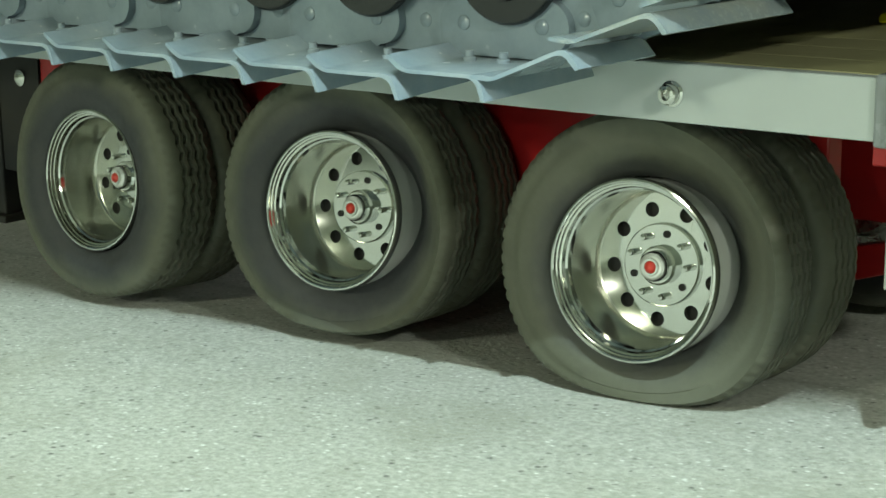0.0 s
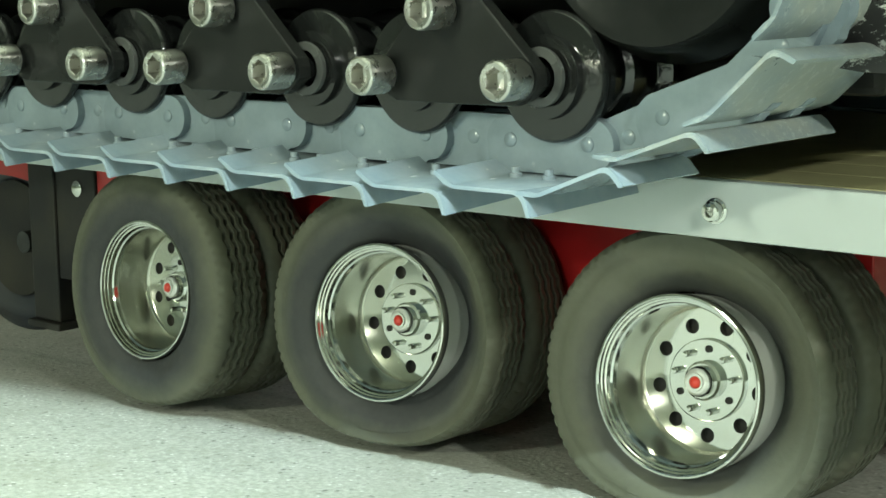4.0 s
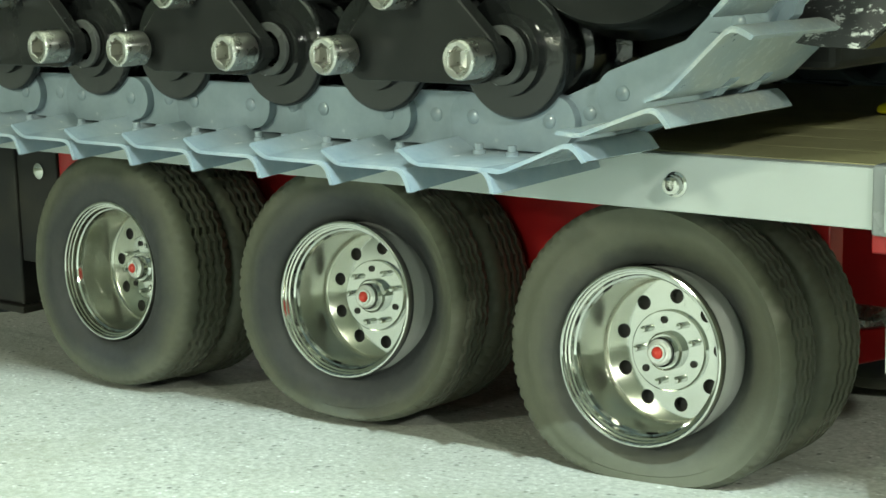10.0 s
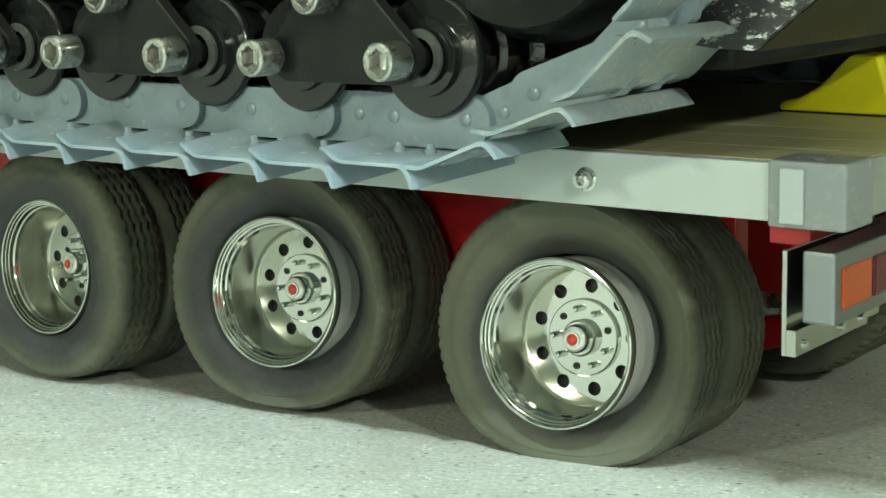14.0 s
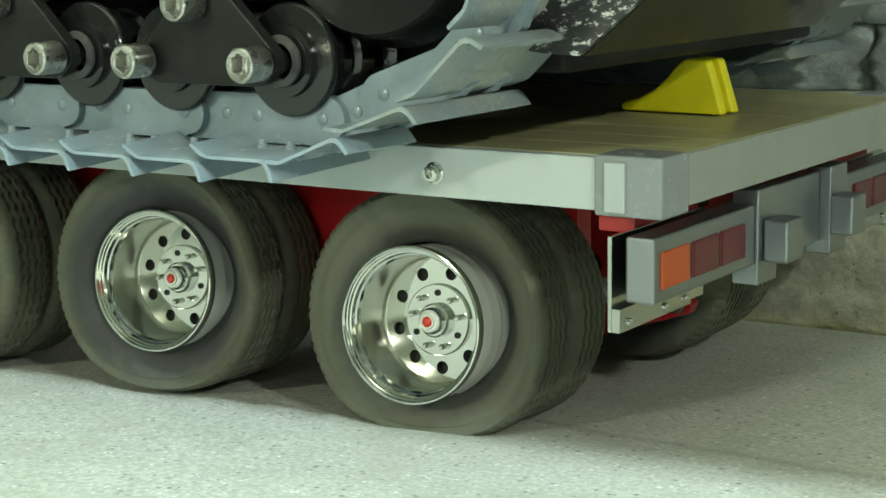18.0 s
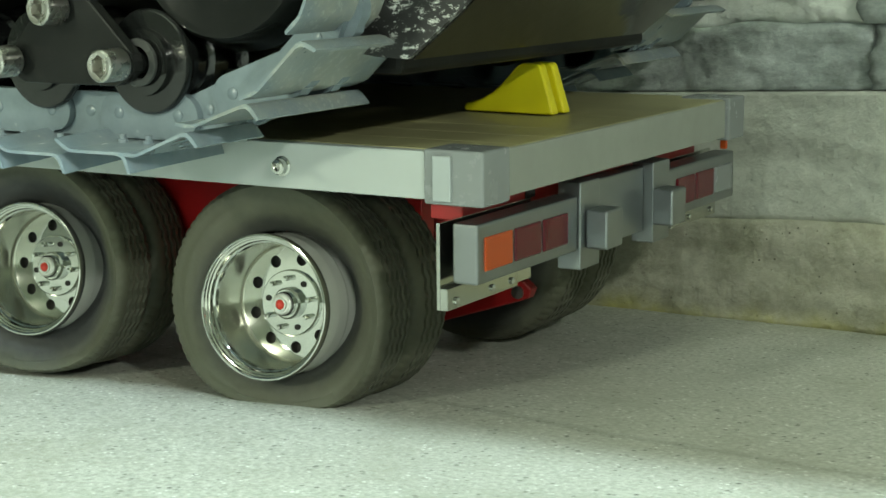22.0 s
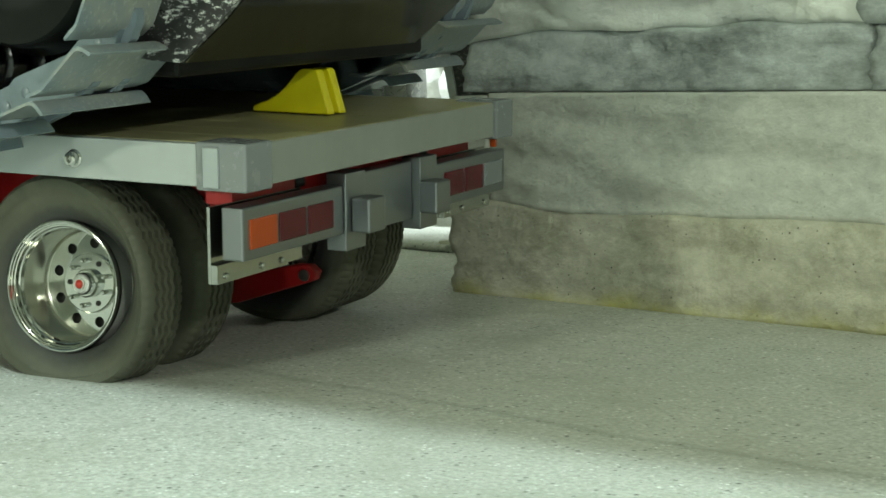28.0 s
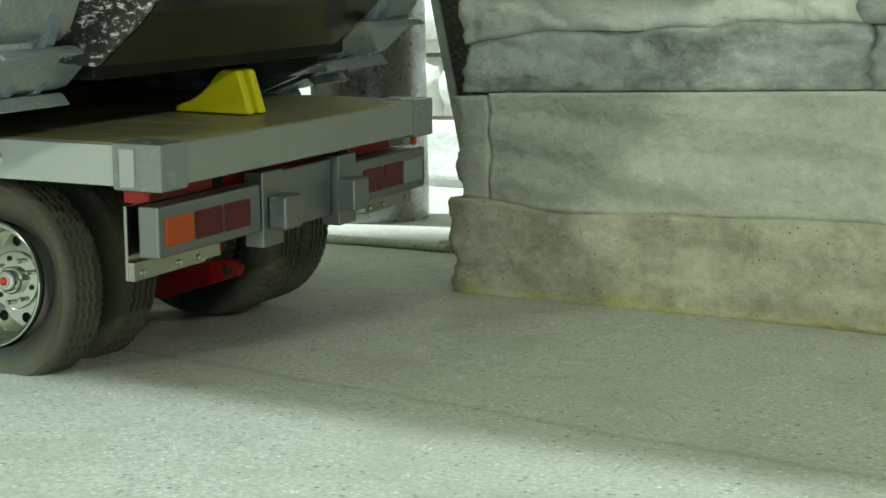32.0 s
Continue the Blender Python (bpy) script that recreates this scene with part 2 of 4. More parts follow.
CEILING = mat_paint("hall_ceiling", (0.62, 0.66, 0.58), 0.9)
RUBBER = mat_rubber("tyre_rubber", 0.0350, 0.85)
RUBBER_DUSTY = mat_rubber("dusty_rubber", 0.0285, 0.78)
CHROME = mat_metal("chrome", (0.62, 0.63, 0.595), 0.07, 0.025)
CHROME_SATIN = mat_metal("satin_chrome", (0.60, 0.60, 0.51), 0.235, 0.06, 0.35)
# Chrome made partly diffuse, its bright reflections put into the pale colour.
CHROME_PALE = mat_metal("lacquered_alloy", (0.72, 0.73, 0.69), 0.14, 0.05)
CHROME_PALE.node_tree.nodes["Principled BSDF"].inputs["Metallic"].default_value = 0.62
STEEL = mat_metal("bright_steel", (0.62, 0.61, 0.57), 0.28, 0.1, 0.5, 0.0002)
COLUMN = mat_metal("column_steel", (0.36, 0.36, 0.35), 0.28, 0.06, 0.3)
ZINC = mat_paint("track_grey", (0.148, 0.190, 0.220), 0.22, (0.32, 0.385, 0.42), 0.6)
ZINC_WORN = mat_paint("track_worn", (0.20, 0.262, 0.31), 0.22, (0.40, 0.44, 0.44), 0.75)
BLACK = mat_paint("black_paint", (0.013, 0.014, 0.0135), 0.20, (0.034, 0.034, 0.030), 0.3)
BLACK_OILY = mat_paint("oily_black", (0.008, 0.009, 0.009), 0.10, (0.020, 0.020, 0.018), 0.3, lumps=0.00025)
RING = mat_paint("worn_ring", (0.035, 0.037, 0.036), 0.25, (0.12, 0.124, 0.117), 0.6)
SCUFFED = mat_paint("track_scuffed", (0.19, 0.24, 0.27), 0.30, (0.36, 0.36, 0.29), 1.0, 0.25)
CAP = mat_paint("cap_grey", (0.20, 0.218, 0.222), 0.24, (0.25, 0.265, 0.26), 0.35)
# Tyre rubber again, with shade put into a darker, bluer colour.
RUBBER_SHADED = mat_paint("shaded_rubber", (0.014, 0.018, 0.026), 0.5)
CHIPPED = mat_paint("chipped_black", (0.018, 0.018, 0.018), 0.3, (0.05, 0.05, 0.05), 0.3, 1.0)
GRANITE = mat_paint("dark_granite", (0.05, 0.052, 0.05), 0.5, (0.12, 0.12, 0.11), 0.6, 0.35)
HULL = mat_paint("gloss_black", (0.012, 0.011, 0.008), 0.05, (0.040, 0.036, 0.022), 0.5)
EDGE = mat_paint("cut_edge", (0.55, 0.58, 0.57), 0.35, (0.16, 0.17, 0.17), 0.9)
RAIL = mat_paint("rail_aluminium", (0.42, 0.46, 0.45), 0.36, (0.37, 0.40, 0.38), 0.4)
# Rail aluminium again; the rear face's shade is put into this darker colour.
RAIL_SHADED = mat_paint("dull_aluminium", (0.255, 0.27, 0.24), 0.42, (0.21, 0.22, 0.19), 0.5)
SILVER = mat_metal("silver_paint", (0.28, 0.295, 0.305), 0.38, 0.06)
PLATE = mat_metal("plate_steel", (0.50, 0.51, 0.47), 0.16, 0.05, 0.2)
# Pale grey for the reflection painted on the corner caps.
PALE = mat_paint("pale_inset", (0.37, 0.41, 0.415), 0.3, (0.33, 0.36, 0.36), 0.3)
RED = mat_paint("chassis_red", (0.42, 0.012, 0.012), 0.35, (0.16, 0.01, 0.01), 0.4)
HUB_RED = mat_paint("hub_red", (0.55, 0.035, 0.02), 0.3)
YELLOW = mat_paint("chock_yellow", (0.80, 0.72, 0.010), 0.42, (0.62, 0.55, 0.02), 0.3)
WOOD = mat_wood()
AMBER = mat_lens("amber_lens", (0.40, 0.060, 0.009))
RUBY = mat_lens("ruby_lens", (0.085, 0.004, 0.010))
# Even black; it also stands for the shade inside holes and gaps.
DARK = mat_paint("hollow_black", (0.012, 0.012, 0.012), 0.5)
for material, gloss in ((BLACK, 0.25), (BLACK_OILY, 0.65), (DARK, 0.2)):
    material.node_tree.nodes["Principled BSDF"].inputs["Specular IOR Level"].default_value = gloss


# ---- mesh helpers ----
def part(name, bm, material, parent, label="", smooth=False):
    """One mesh object under a thing, a part or nothing."""
    mesh = bpy.data.meshes.new(name)
    if smooth:
        for face in bm.faces:
            face.smooth = True
    bm.normal_update()
    bm.to_mesh(mesh)
    bm.free()
    mesh.materials.append(material)
    ob = new(name, mesh)
    ob.parent = parent
    if label:
        ob["label"] = label
    return ob


def twin(ob, m, parent=None):
    """Another object on the same mesh."""
    o = new(ob.name.split(".")[0], ob.data)
    o.parent = parent or ob.parent
    o.matrix_basis = m
    for key in ("label", "kind"):
        if key in ob:
            o[key] = ob[key]
    return o


def add_box(bm, x0, x1, y0, y1, z0, z1, bevel=0.0, segments=2):
    made = bmesh.ops.create_cube(bm, size=1.0)["verts"]
    for v in made:
        v.co = Vector(((x0 + x1) / 2 + v.co.x * (x1 - x0), (y0 + y1) / 2 + v.co.y * (y1 - y0), (z0 + z1) / 2 + v.co.z * (z1 - z0)))
    if bevel:
        edges = list({e for v in made for e in v.link_edges})
        bmesh.ops.bevel(bm, geom=edges, offset=bevel, segments=segments, affect="EDGES", profile=0.5)
    return bm


def box(x0, x1, y0, y1, z0, z1, bevel=0.0, segments=2):
    return add_box(bmesh.new(), x0, x1, y0, y1, z0, z1, bevel, segments)


def add_lathe(bm, profile, count=64, centre=(0, 0, 0), axis="Y", closed=False):
    """Turns (radius, along) points about an axis through centre."""
    rings = []
    for r, a in profile:
        ring = []
        for k in range(count):
            t = 2 * math.pi * k / count
            p = (r * math.cos(t), a, r * math.sin(t)) if axis == "Y" else (r * math.cos(t), r * math.sin(t), a)
            ring.append(bm.verts.new(Vector(p) + Vector(centre)))
        rings.append(ring)
    pairs = list(zip(rings, rings[1:])) + ([(rings[-1], rings[0])] if closed else [])
    for one, two in pairs:
        for k in range(count):
            j = (k + 1) % count
            bm.faces.new((one[k], two[k], two[j], one[j]))
    return rings


def lathe(profile, count=64, centre=(0, 0, 0), axis="Y", closed=False, caps=False):
    bm = bmesh.new()
    rings = add_lathe(bm, profile, count, centre, axis, closed)
    if caps:
        bm.faces.new(rings[0])
        bm.faces.new(reversed(rings[-1]))
    bmesh.ops.recalc_face_normals(bm, faces=bm.faces)
    return bm


def prism(outline, y0, y1, bevel=0.0):
    """A plate with an outline in x and z, from y0 to y1."""
    bm = bmesh.new()
    one = [bm.verts.new((x, y0, z)) for x, z in outline]
    two = [bm.verts.new((x, y1, z)) for x, z in outline]
    n = len(outline)
    bm.faces.new(one)
    bm.faces.new(reversed(two))
    for k in range(n):
        j = (k + 1) % n
        bm.faces.new((one[k], two[k], two[j], one[j]))
    bmesh.ops.recalc_face_normals(bm, faces=bm.faces)
    if bevel:
        bmesh.ops.bevel(bm, geom=list(bm.edges), offset=bevel, segments=2, affect="EDGES", profile=0.5)
    return bm


def sharp(ob, angle=35):
    """Smooth faces with sharp edges beyond an angle."""
    for poly in ob.data.polygons:
        poly.use_smooth = True
    ob.data.set_sharp_from_angle(angle=radians(angle))
    return ob


# ---- the setting ----
def ground(x, y):
    """The floor's height: it rises a little towards the far end."""
    def ease(u):
        u = min(1.0, max(0.0, u))
        return u * u * (3 - 2 * u)
    return 0.002 * ease((-0.06 - x) / 0.26)


def build_floor():
    bm = bmesh.new()
    bmesh.ops.create_grid(bm, x_segments=160, y_segments=120, size=1.0)
    for v in bm.verts:
        v.co = Vector((-0.4 + v.co.x * 1.1, 0.25 + v.co.y * 0.85, 0))
        v.co.z = ground(v.co.x, v.co.y) - 0.0005 + 0.0005 * noise.noise(v.co * 14)
    edge = [e for e in bm.edges if e.is_boundary]
    grown = bmesh.ops.extrude_edge_only(bm, edges=edge)["geom"]
    for v in grown:
        if isinstance(v, bmesh.types.BMVert):
            v.co = Vector(((v.co.x + 0.4) / 1.1 * 3.4, (v.co.y - 0.25) / 0.85 * 3.4, ground(v.co.x, v.co.y)))
    tagged(part("floor", bm, CONCRETE, None, smooth=True), "pale speckled concrete floor with fine grit", "floor", kind="structure")


def build_hall():
    for name, b in (("wall_south", (-3.4, 3.4, -3.5, -3.4, 0, 2.6)), ("wall_north", (-3.4, 3.4, 3.4, 3.5, 0, 2.6)),
                    ("wall_west", (-3.5, -3.4, -3.5, 3.5, 0, 2.6)), ("wall_east", (3.4, 3.5, -3.5, 3.5, 0, 2.6))):
        tagged(part(name, box(*b), PLASTER, None), "plain plaster wall of the hall", "wall", kind="structure")
    tagged(part("ceiling", box(-3.5, 3.5, -3.5, 3.5, 2.6, 2.7), CEILING, None), "plain pale hall ceiling", "ceiling", kind="structure")


def rough_block(x0, x1, bottom, top, y, deep, relief, step=0.004, seed=0.0, ragged=0.0, edge=(1, 1, 1, 1)):
    """A stone with a broken front face towards -y. bottom and top: heights, or functions of x. edge: which of the
    left, right, lower and upper edges are rounded off."""
    bm = bmesh.new()
    low = bottom if callable(bottom) else (lambda x: bottom)
    high = top if callable(top) else (lambda x: top)
    tall = high((x0 + x1) / 2) - low((x0 + x1) / 2)
    nx, nz = max(3, int((x1 - x0) / step)), max(3, int(tall / step))
    grid = []
    for i in range(nx + 1):
        col = []
        for k in range(nz + 1):
            u, w = i / nx, k / nz
            x = x0 + (x1 - x0) * u
            z = low(x) + (high(x) - low(x)) * w
            gaps = [g for g, on in zip((u * (x1 - x0) / 0.005, (1 - u) * (x1 - x0) / 0.005, w * tall / 0.003, (1 - w) * tall / 0.003), edge) if on]
            rim = min([1.0] + gaps)
            p = Vector((x * 7, seed, z * 16))
            lump = noise.noise(p) * 0.5 + noise.noise(p * 2.3) * 0.25 + noise.noise(p * 6) * 0.13 + noise.noise(p * 15) * 0.05
            ledge = abs(noise.noise(Vector((x * 5 + z * 9, seed + 3, z * 45)))) * 0.5
            flake = noise.noise(Vector((x * 14 + z * 20, seed + 9, z * 55 + x * 6)))
            flake = round(flake * 3.5 + 0.25 * noise.noise(p * 9)) / 3.5
            y_here = y + relief * (0.35 - lump - ledge - 0.45 * flake) + 0.0022 * (1 - rim) ** 2
            shift = (ragged * noise.noise(Vector((seed, z * 90, 1))) + ragged * 0.6 * noise.noise(Vector((seed, z * 260, 7)))) * (1 - u) ** 6
            col.append(bm.verts.new((x + shift, y_here, z)))
        grid.append(col)
    for i in range(nx):
        for k in range(nz):
            bm.faces.new((grid[i][k], grid[i + 1][k], grid[i + 1][k + 1], grid[i][k + 1]))
    border = [e for e in bm.edges if e.is_boundary]
    for v in bmesh.ops.extrude_edge_only(bm, edges=border)["geom"]:
        if isinstance(v, bmesh.types.BMVert):
            v.co.y = y + deep
    return bm


def seam(level, wave, seed):
    """A wavering height along x."""
    return lambda x: level + wave * noise.noise(Vector((x * 9, seed, 0))) + 0.35 * wave * noise.noise(Vector((x * 31, seed, 5)))


def build_stone_wall():
    wall = tagged(part("stone_wall", box(-0.345, 0.75, 0.290, 0.320, 0, 0.55), STONE_TOP, None), "rough grey cast stone wall beside the trailer", "wall", kind="structure")
    y = 0.2625
    s2 = seam(0.1225, 0.009, 8.1)
    wavy = seam(0.0460, 0.005, 3.3)

    def s1(x):
        return wavy(x) - 0.030 * max(0.0, min(0.35, x + 0.345))
    layout = [
        (-0.3600, 0.25, 0.0, s1, -0.0015, 0.006, STONE_BASE, 1.0, (1, 1, 0, 0)), (0.2505, 0.75, 0.0, s1, -0.001, 0.006, STONE_BASE, 2.0, (1, 1, 0, 1)),
        (-0.3565, -0.3375, s1, 0.0945, 0.001, 0.002, STONE_LOW, 3.0, (1, 0, 0, 0)), (-0.3369, 0.1, s1, 0.0958, 0.001, 0.0065, STONE_LOW, 4.0, (0, 1, 0, 0)),
        (0.1005, 0.75, s1, 0.0958, 0.001, 0.0065, STONE_LOW, 5.0, (1, 1, 0, 0)),
        (-0.3575, -0.1490, 0.0963, s2, 0.005, 0.012, STONE_TOP, 6.0, (1, 1, 0, 1)), (-0.1485, 0.16, 0.0963, s2, 0.003, 0.010, STONE_TOP, 7.0, (1, 1, 0, 1)),
        (0.1605, 0.75, 0.0963, s2, 0.004, 0.011, STONE_TOP, 8.0, (1, 1, 0, 1)),
        (-0.3585, -0.1505, s2, 0.19, 0.0015, 0.014, STONE_PALE, 9.0, (1, 1, 1, 1)), (-0.1500, 0.2, s2, 0.19, 0.0, 0.014, STONE_TOP, 10.0, (1, 1, 1, 1)),
        (0.2005, 0.75, s2, 0.19, 0.002, 0.014, STONE_TOP, 11.0, (1, 1, 1, 1)), (-0.356, 0.1, 0.191, 0.30, 0.004, 0.012, STONE_TOP, 12.0, (1, 1, 1, 1)),
        (0.101, 0.75, 0.191, 0.30, 0.004, 0.012, STONE_TOP, 13.0, (1, 1, 1, 1)), (-0.356, 0.3, 0.301, 0.55, 0.004, 0.012, STONE_TOP, 14.0, (1, 1, 1, 1)),
        (0.301, 0.75, 0.301, 0.55, 0.004, 0.012, STONE_TOP, 15.0, (1, 1, 1, 1)),
    ]
    for x0, x1, z0, z1, dy, relief, material, seed, edge in layout:
        near = x0 < 0 and (callable(z0) or z0 < 0.18)
        part("stone", rough_block(x0, x1, z0, z1, y + dy, 0.05, relief, 0.0020 if near else 0.012, seed, 0.0 if x0 == -0.3369 else 0.004, edge), material, wall, smooth=True)


def build_slab():
    """A dark slab with a bright cut edge that leans on the wall's end."""
    slab = tagged(new("leaning_slab"), "thin dark slab with a bright edge leaning against the stone wall", "slab")
    slab.matrix_basis = pose(0, 0.303, 0)
    part("sheet", prism([(-0.3660, 0.0), (-0.3500, 0.0), (-0.3500, 0.235), (-0.4200, 0.235)], -0.003, 0.003, 0.0004), GRANITE, slab)
    part("edge_strip", prism([(-0.3672, 0.0), (-0.3625, 0.0), (-0.4155, 0.235), (-0.4210, 0.235)], -0.0042, -0.0031), EDGE, slab, "bright cut edge")


def build_ledge():
    ledge = tagged(part("floor_strip", rough_block(-0.66, -0.463, 0.0015, 0.0060, 0.383, 0.012, 0.004, 0.003, 21.0), CONCRETE, None, smooth=True), "low broken concrete strip lying on the floor", "strip")
    stub = tagged(part("loose_clump", rough_block(-0.474, -0.455, 0.0015, 0.0072, 0.386, 0.012, 0.006, 0.0012, 25.0), STONE_BASE, None, smooth=True), "small dark clump of fluff and grit on the floor", "debris")


def build_far_wall():
    wall = tagged(part("backdrop_wall", box(-1.9, 0.2, 0.80, 0.86, 0, 0.7), STONE_WHITE, None), "bright white rubble stone wall in the background", "wall", kind="structure")
    z = 0.0
    for row in range(9):
        tall = 0.052 + 0.012 * random.random()
        x = -1.85 + 0.05 * random.random()
        while x < 0.1:
            wide = 0.07 + 0.07 * random.random()
            if x < -0.35:
                part("stone", rough_block(x, x + wide - 0.004, z + 0.002, z + tall - 0.002, 0.775, 0.05, 0.016, 0.01, row * 7.1 + x * 3), STONE_WHITE, wall, smooth=True)
            x += wide
        z += tall


def build_column():
    column = tagged(new("steel_column"), "round bare steel column standing on the floor", "column")
    column.matrix_basis = pose(-0.6475, 0.5235, 0.0018)
    sharp(part("shaft", lathe([(0.0, 0.0), (0.041, 0.0), (0.041, 0.21), (0.0, 0.21)], 72, axis="Z"), COLUMN, column))
    bm = box(-0.06, 0.06, -0.045, 0.045, 0.2105, 0.219, 0.001)
    part("top_plate", bm, COLUMN, column, "flat steel plate on top")


build_floor()
build_hall()
build_stone_wall()
build_far_wall()
build_column()
build_slab()
build_ledge()

# ---- the trailer: its own space has x to the rear, y across, z up from the deck's top at the rear corner ----
TILT = pose(0, 0, 0.0847) @ pose(0, 0, 0, 0, 2.4, 0) @ pose(0, 0, 0, 3.0, 0, 0)
WIDE, FRONT = 0.1975, -0.78
AXLES = (-0.088, -0.1936, -0.3000, -0.4250)
HUB_Z, TYRE_R = -0.0556, 0.0412


def tyre_mesh(tread, mirrored=False, drop=0.037, sunk=0.0, towards=0.0, level=0.0, backed=0.0035):
    """A tyre about y, its tread from y=0 to tread, ribbed by zigzag grooves, flattened where it stands. drop: the hub over the
    floor; sunk: how deep the loose bead has slipped in, on the side at that angle; level: all round; backed: the bulge of its back."""
    R, bead = TYRE_R, 0.0238
    side = [(bead, 0.0050), (bead, 0.0026), (0.0244, 0.0016), (0.0257, 0.0009), (0.0272, 0.0006), (0.0278, 0.0003), (0.0300, 0.0), (0.0325, 0.0001), (0.0346, 0.0004), (0.0350, 0.0007), (0.0370, 0.0010), (0.0390, 0.0015)]
    rows = [(r, y - 0.0024, 0) for r, y in side] + [(0.0402, 0.0, 2), (0.0408, 0.0009, 2), (R - 0.0001, 0.0022, 0)]
    span = tread - 0.0064
    for g in range(4):
        c = 0.0032 + span * (g + 0.5) / 4
        rows += [(R, c - 0.0009, 1), (R - 0.0021, c - 0.0004, 1), (R - 0.0021, c + 0.0004, 1), (R, c + 0.0009, 1)]
    rows += [(R - 0.0002, tread - 0.0034, 0), (0.0407, tread - 0.0018, 2), (0.0400, tread - 0.0002, 2)]
    rows += [(r, tread + backed - y * backed / 0.0024 if y < 0.0024 else tread - (y - 0.0024), 0) for r, y in reversed(side)]
    count = 288
    sign = -1 if mirrored else 1
    bm = bmesh.new()
    rings = []
    for n, (r, y, kind) in enumerate(rows):
        ring = []
        for k in range(count):
            t = 2 * math.pi * k / count
            yy, rr = y, r
            if kind == 1:
                yy += 0.00055 * (1 - 2 * abs((k % 6) / 3 - 1))
            if kind == 2 and k % 4 == 0:
                rr -= 0.0007
            if n < 12:
                slip = level + sunk * max(0.0, 0.5 + 0.5 * math.cos(t - towards)) ** 1.8
                yy += slip * min(1.0, max(0.0, (0.0385 - r) / 0.0125)) ** 0.8
            x, z = rr * math.cos(t), rr * math.sin(t)
            if z < 0:
                part_way = min(1.0, -z / R)
                z *= 1 - (1 - drop / R) * part_way ** 3
                press = (R - drop) * part_way ** 4
                x *= 1 + 0.5 * press / R
                if n < 14 or n >= len(rows) - 14:
                    out = press * 0.12 * max(0.0, 1 - abs(r - 0.036) / 0.012)
                    yy += -out if n < 14 else out
            ring.append(bm.verts.new((x, sign * yy, z)))
        rings.append(ring)
    for one, two in zip(rings, rings[1:]):
        for k in range(count):
            j = (k + 1) % count
            bm.faces.new((one[k], two[k], two[j], one[j]))
    bmesh.ops.recalc_face_normals(bm, faces=bm.faces)
    return bm


def rim_parts(parent):
    """A deep chrome rim about y with its lip at y=0, facing -y."""
    lip = [(0.0220, 0.0047), (0.0222, 0.0044), (0.0231, 0.0038), (0.0236, 0.0028), (0.0237, 0.0008), (0.0235, 0.0001), (0.0230, 0.0), (0.0227, 0.0002), (0.0225, 0.0010), (0.0221, 0.0011), (0.0219, 0.0019), (0.0214, 0.0020), (0.0211, 0.0034), (0.0206, 0.0038), (0.0203, 0.0054)]
    rim = sharp(part("rim", lathe(lip, 96), CHROME, parent, "deep polished chrome rim"), 24)
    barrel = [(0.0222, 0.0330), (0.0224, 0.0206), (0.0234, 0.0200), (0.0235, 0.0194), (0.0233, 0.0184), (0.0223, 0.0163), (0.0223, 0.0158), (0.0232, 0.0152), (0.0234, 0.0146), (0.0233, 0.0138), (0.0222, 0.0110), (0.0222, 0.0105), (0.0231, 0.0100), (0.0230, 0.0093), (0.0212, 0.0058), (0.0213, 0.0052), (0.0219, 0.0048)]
    sharp(part("barrel", lathe(barrel, 96), CHROME_PALE, rim, "bright outer barrel of the rim"), 30)
    sharp(part("dish", lathe([(0.0203, 0.0055), (0.0199, 0.0166), (0.0196, 0.0176), (0.0188, 0.0183)], 96), CHROME_SATIN, rim, "satin chrome dish of the rim"), 40)
    # the wheel disc with nine round hand holes
    bm = bmesh.new()
    count = 108
    disc_y = 0.0182
    ring_o = [bm.verts.new((0.0190 * math.cos(2 * math.pi * k / count), disc_y, 0.0190 * math.sin(2 * math.pi * k / count))) for k in range(count)]
    ring_i = [bm.verts.new((0.0108 * math.cos(2 * math.pi * k / count), disc_y, 0.0108 * math.sin(2 * math.pi * k / count))) for k in range(count)]
    n, hole_r, hole_c = 9, 0.0020, 0.0147
    per = count // n
    for h in range(n):
        mid = 2 * math.pi * (h + 0.5) / n
        loop_o = [ring_o[(h * per + k) % count] for k in range(per + 1)]
        loop_i = [ring_i[(h * per + k) % count] for k in range(per + 1)]
        border = loop_o + list(reversed(loop_i))
        m = len(border)
        centre = Vector((hole_c * math.cos(mid), disc_y, hole_c * math.sin(mid)))
        border.sort(key=lambda v: math.atan2((v.co - centre).z, (v.co - centre).x))
        start = math.atan2((border[0].co - centre).z, (border[0].co - centre).x)
        hole, deep = [], []
        for q in range(m):
            d = Vector((math.cos(start + 2 * math.pi * q / m), 0, math.sin(start + 2 * math.pi * q / m)))
            hole.append(bm.verts.new(centre + d * hole_r))
            deep.append(bm.verts.new(centre + d * hole_r * 0.96 + Vector((0, 0.0022, 0))))
        for k in range(m):
            j = (k + 1) % m
            bm.faces.new((border[k], border[j], hole[j], hole[k]))
            bm.faces.new((hole[k], hole[j], deep[j], deep[k]))
    bmesh.ops.remove_doubles(bm, verts=bm.verts, dist=1e-6)
    bmesh.ops.recalc_face_normals(bm, faces=bm.faces)
    sharp(part("disc", bm, CHROME, rim, "chrome disc with nine round holes"), 40)
    # Black disc: the shade seen through the hand holes, put into its colour.
    part("hollow", lathe([(0.0, 0.0208), (0.0187, 0.0208)], 48), DARK, rim, "black disc painted as the shade behind the holes")
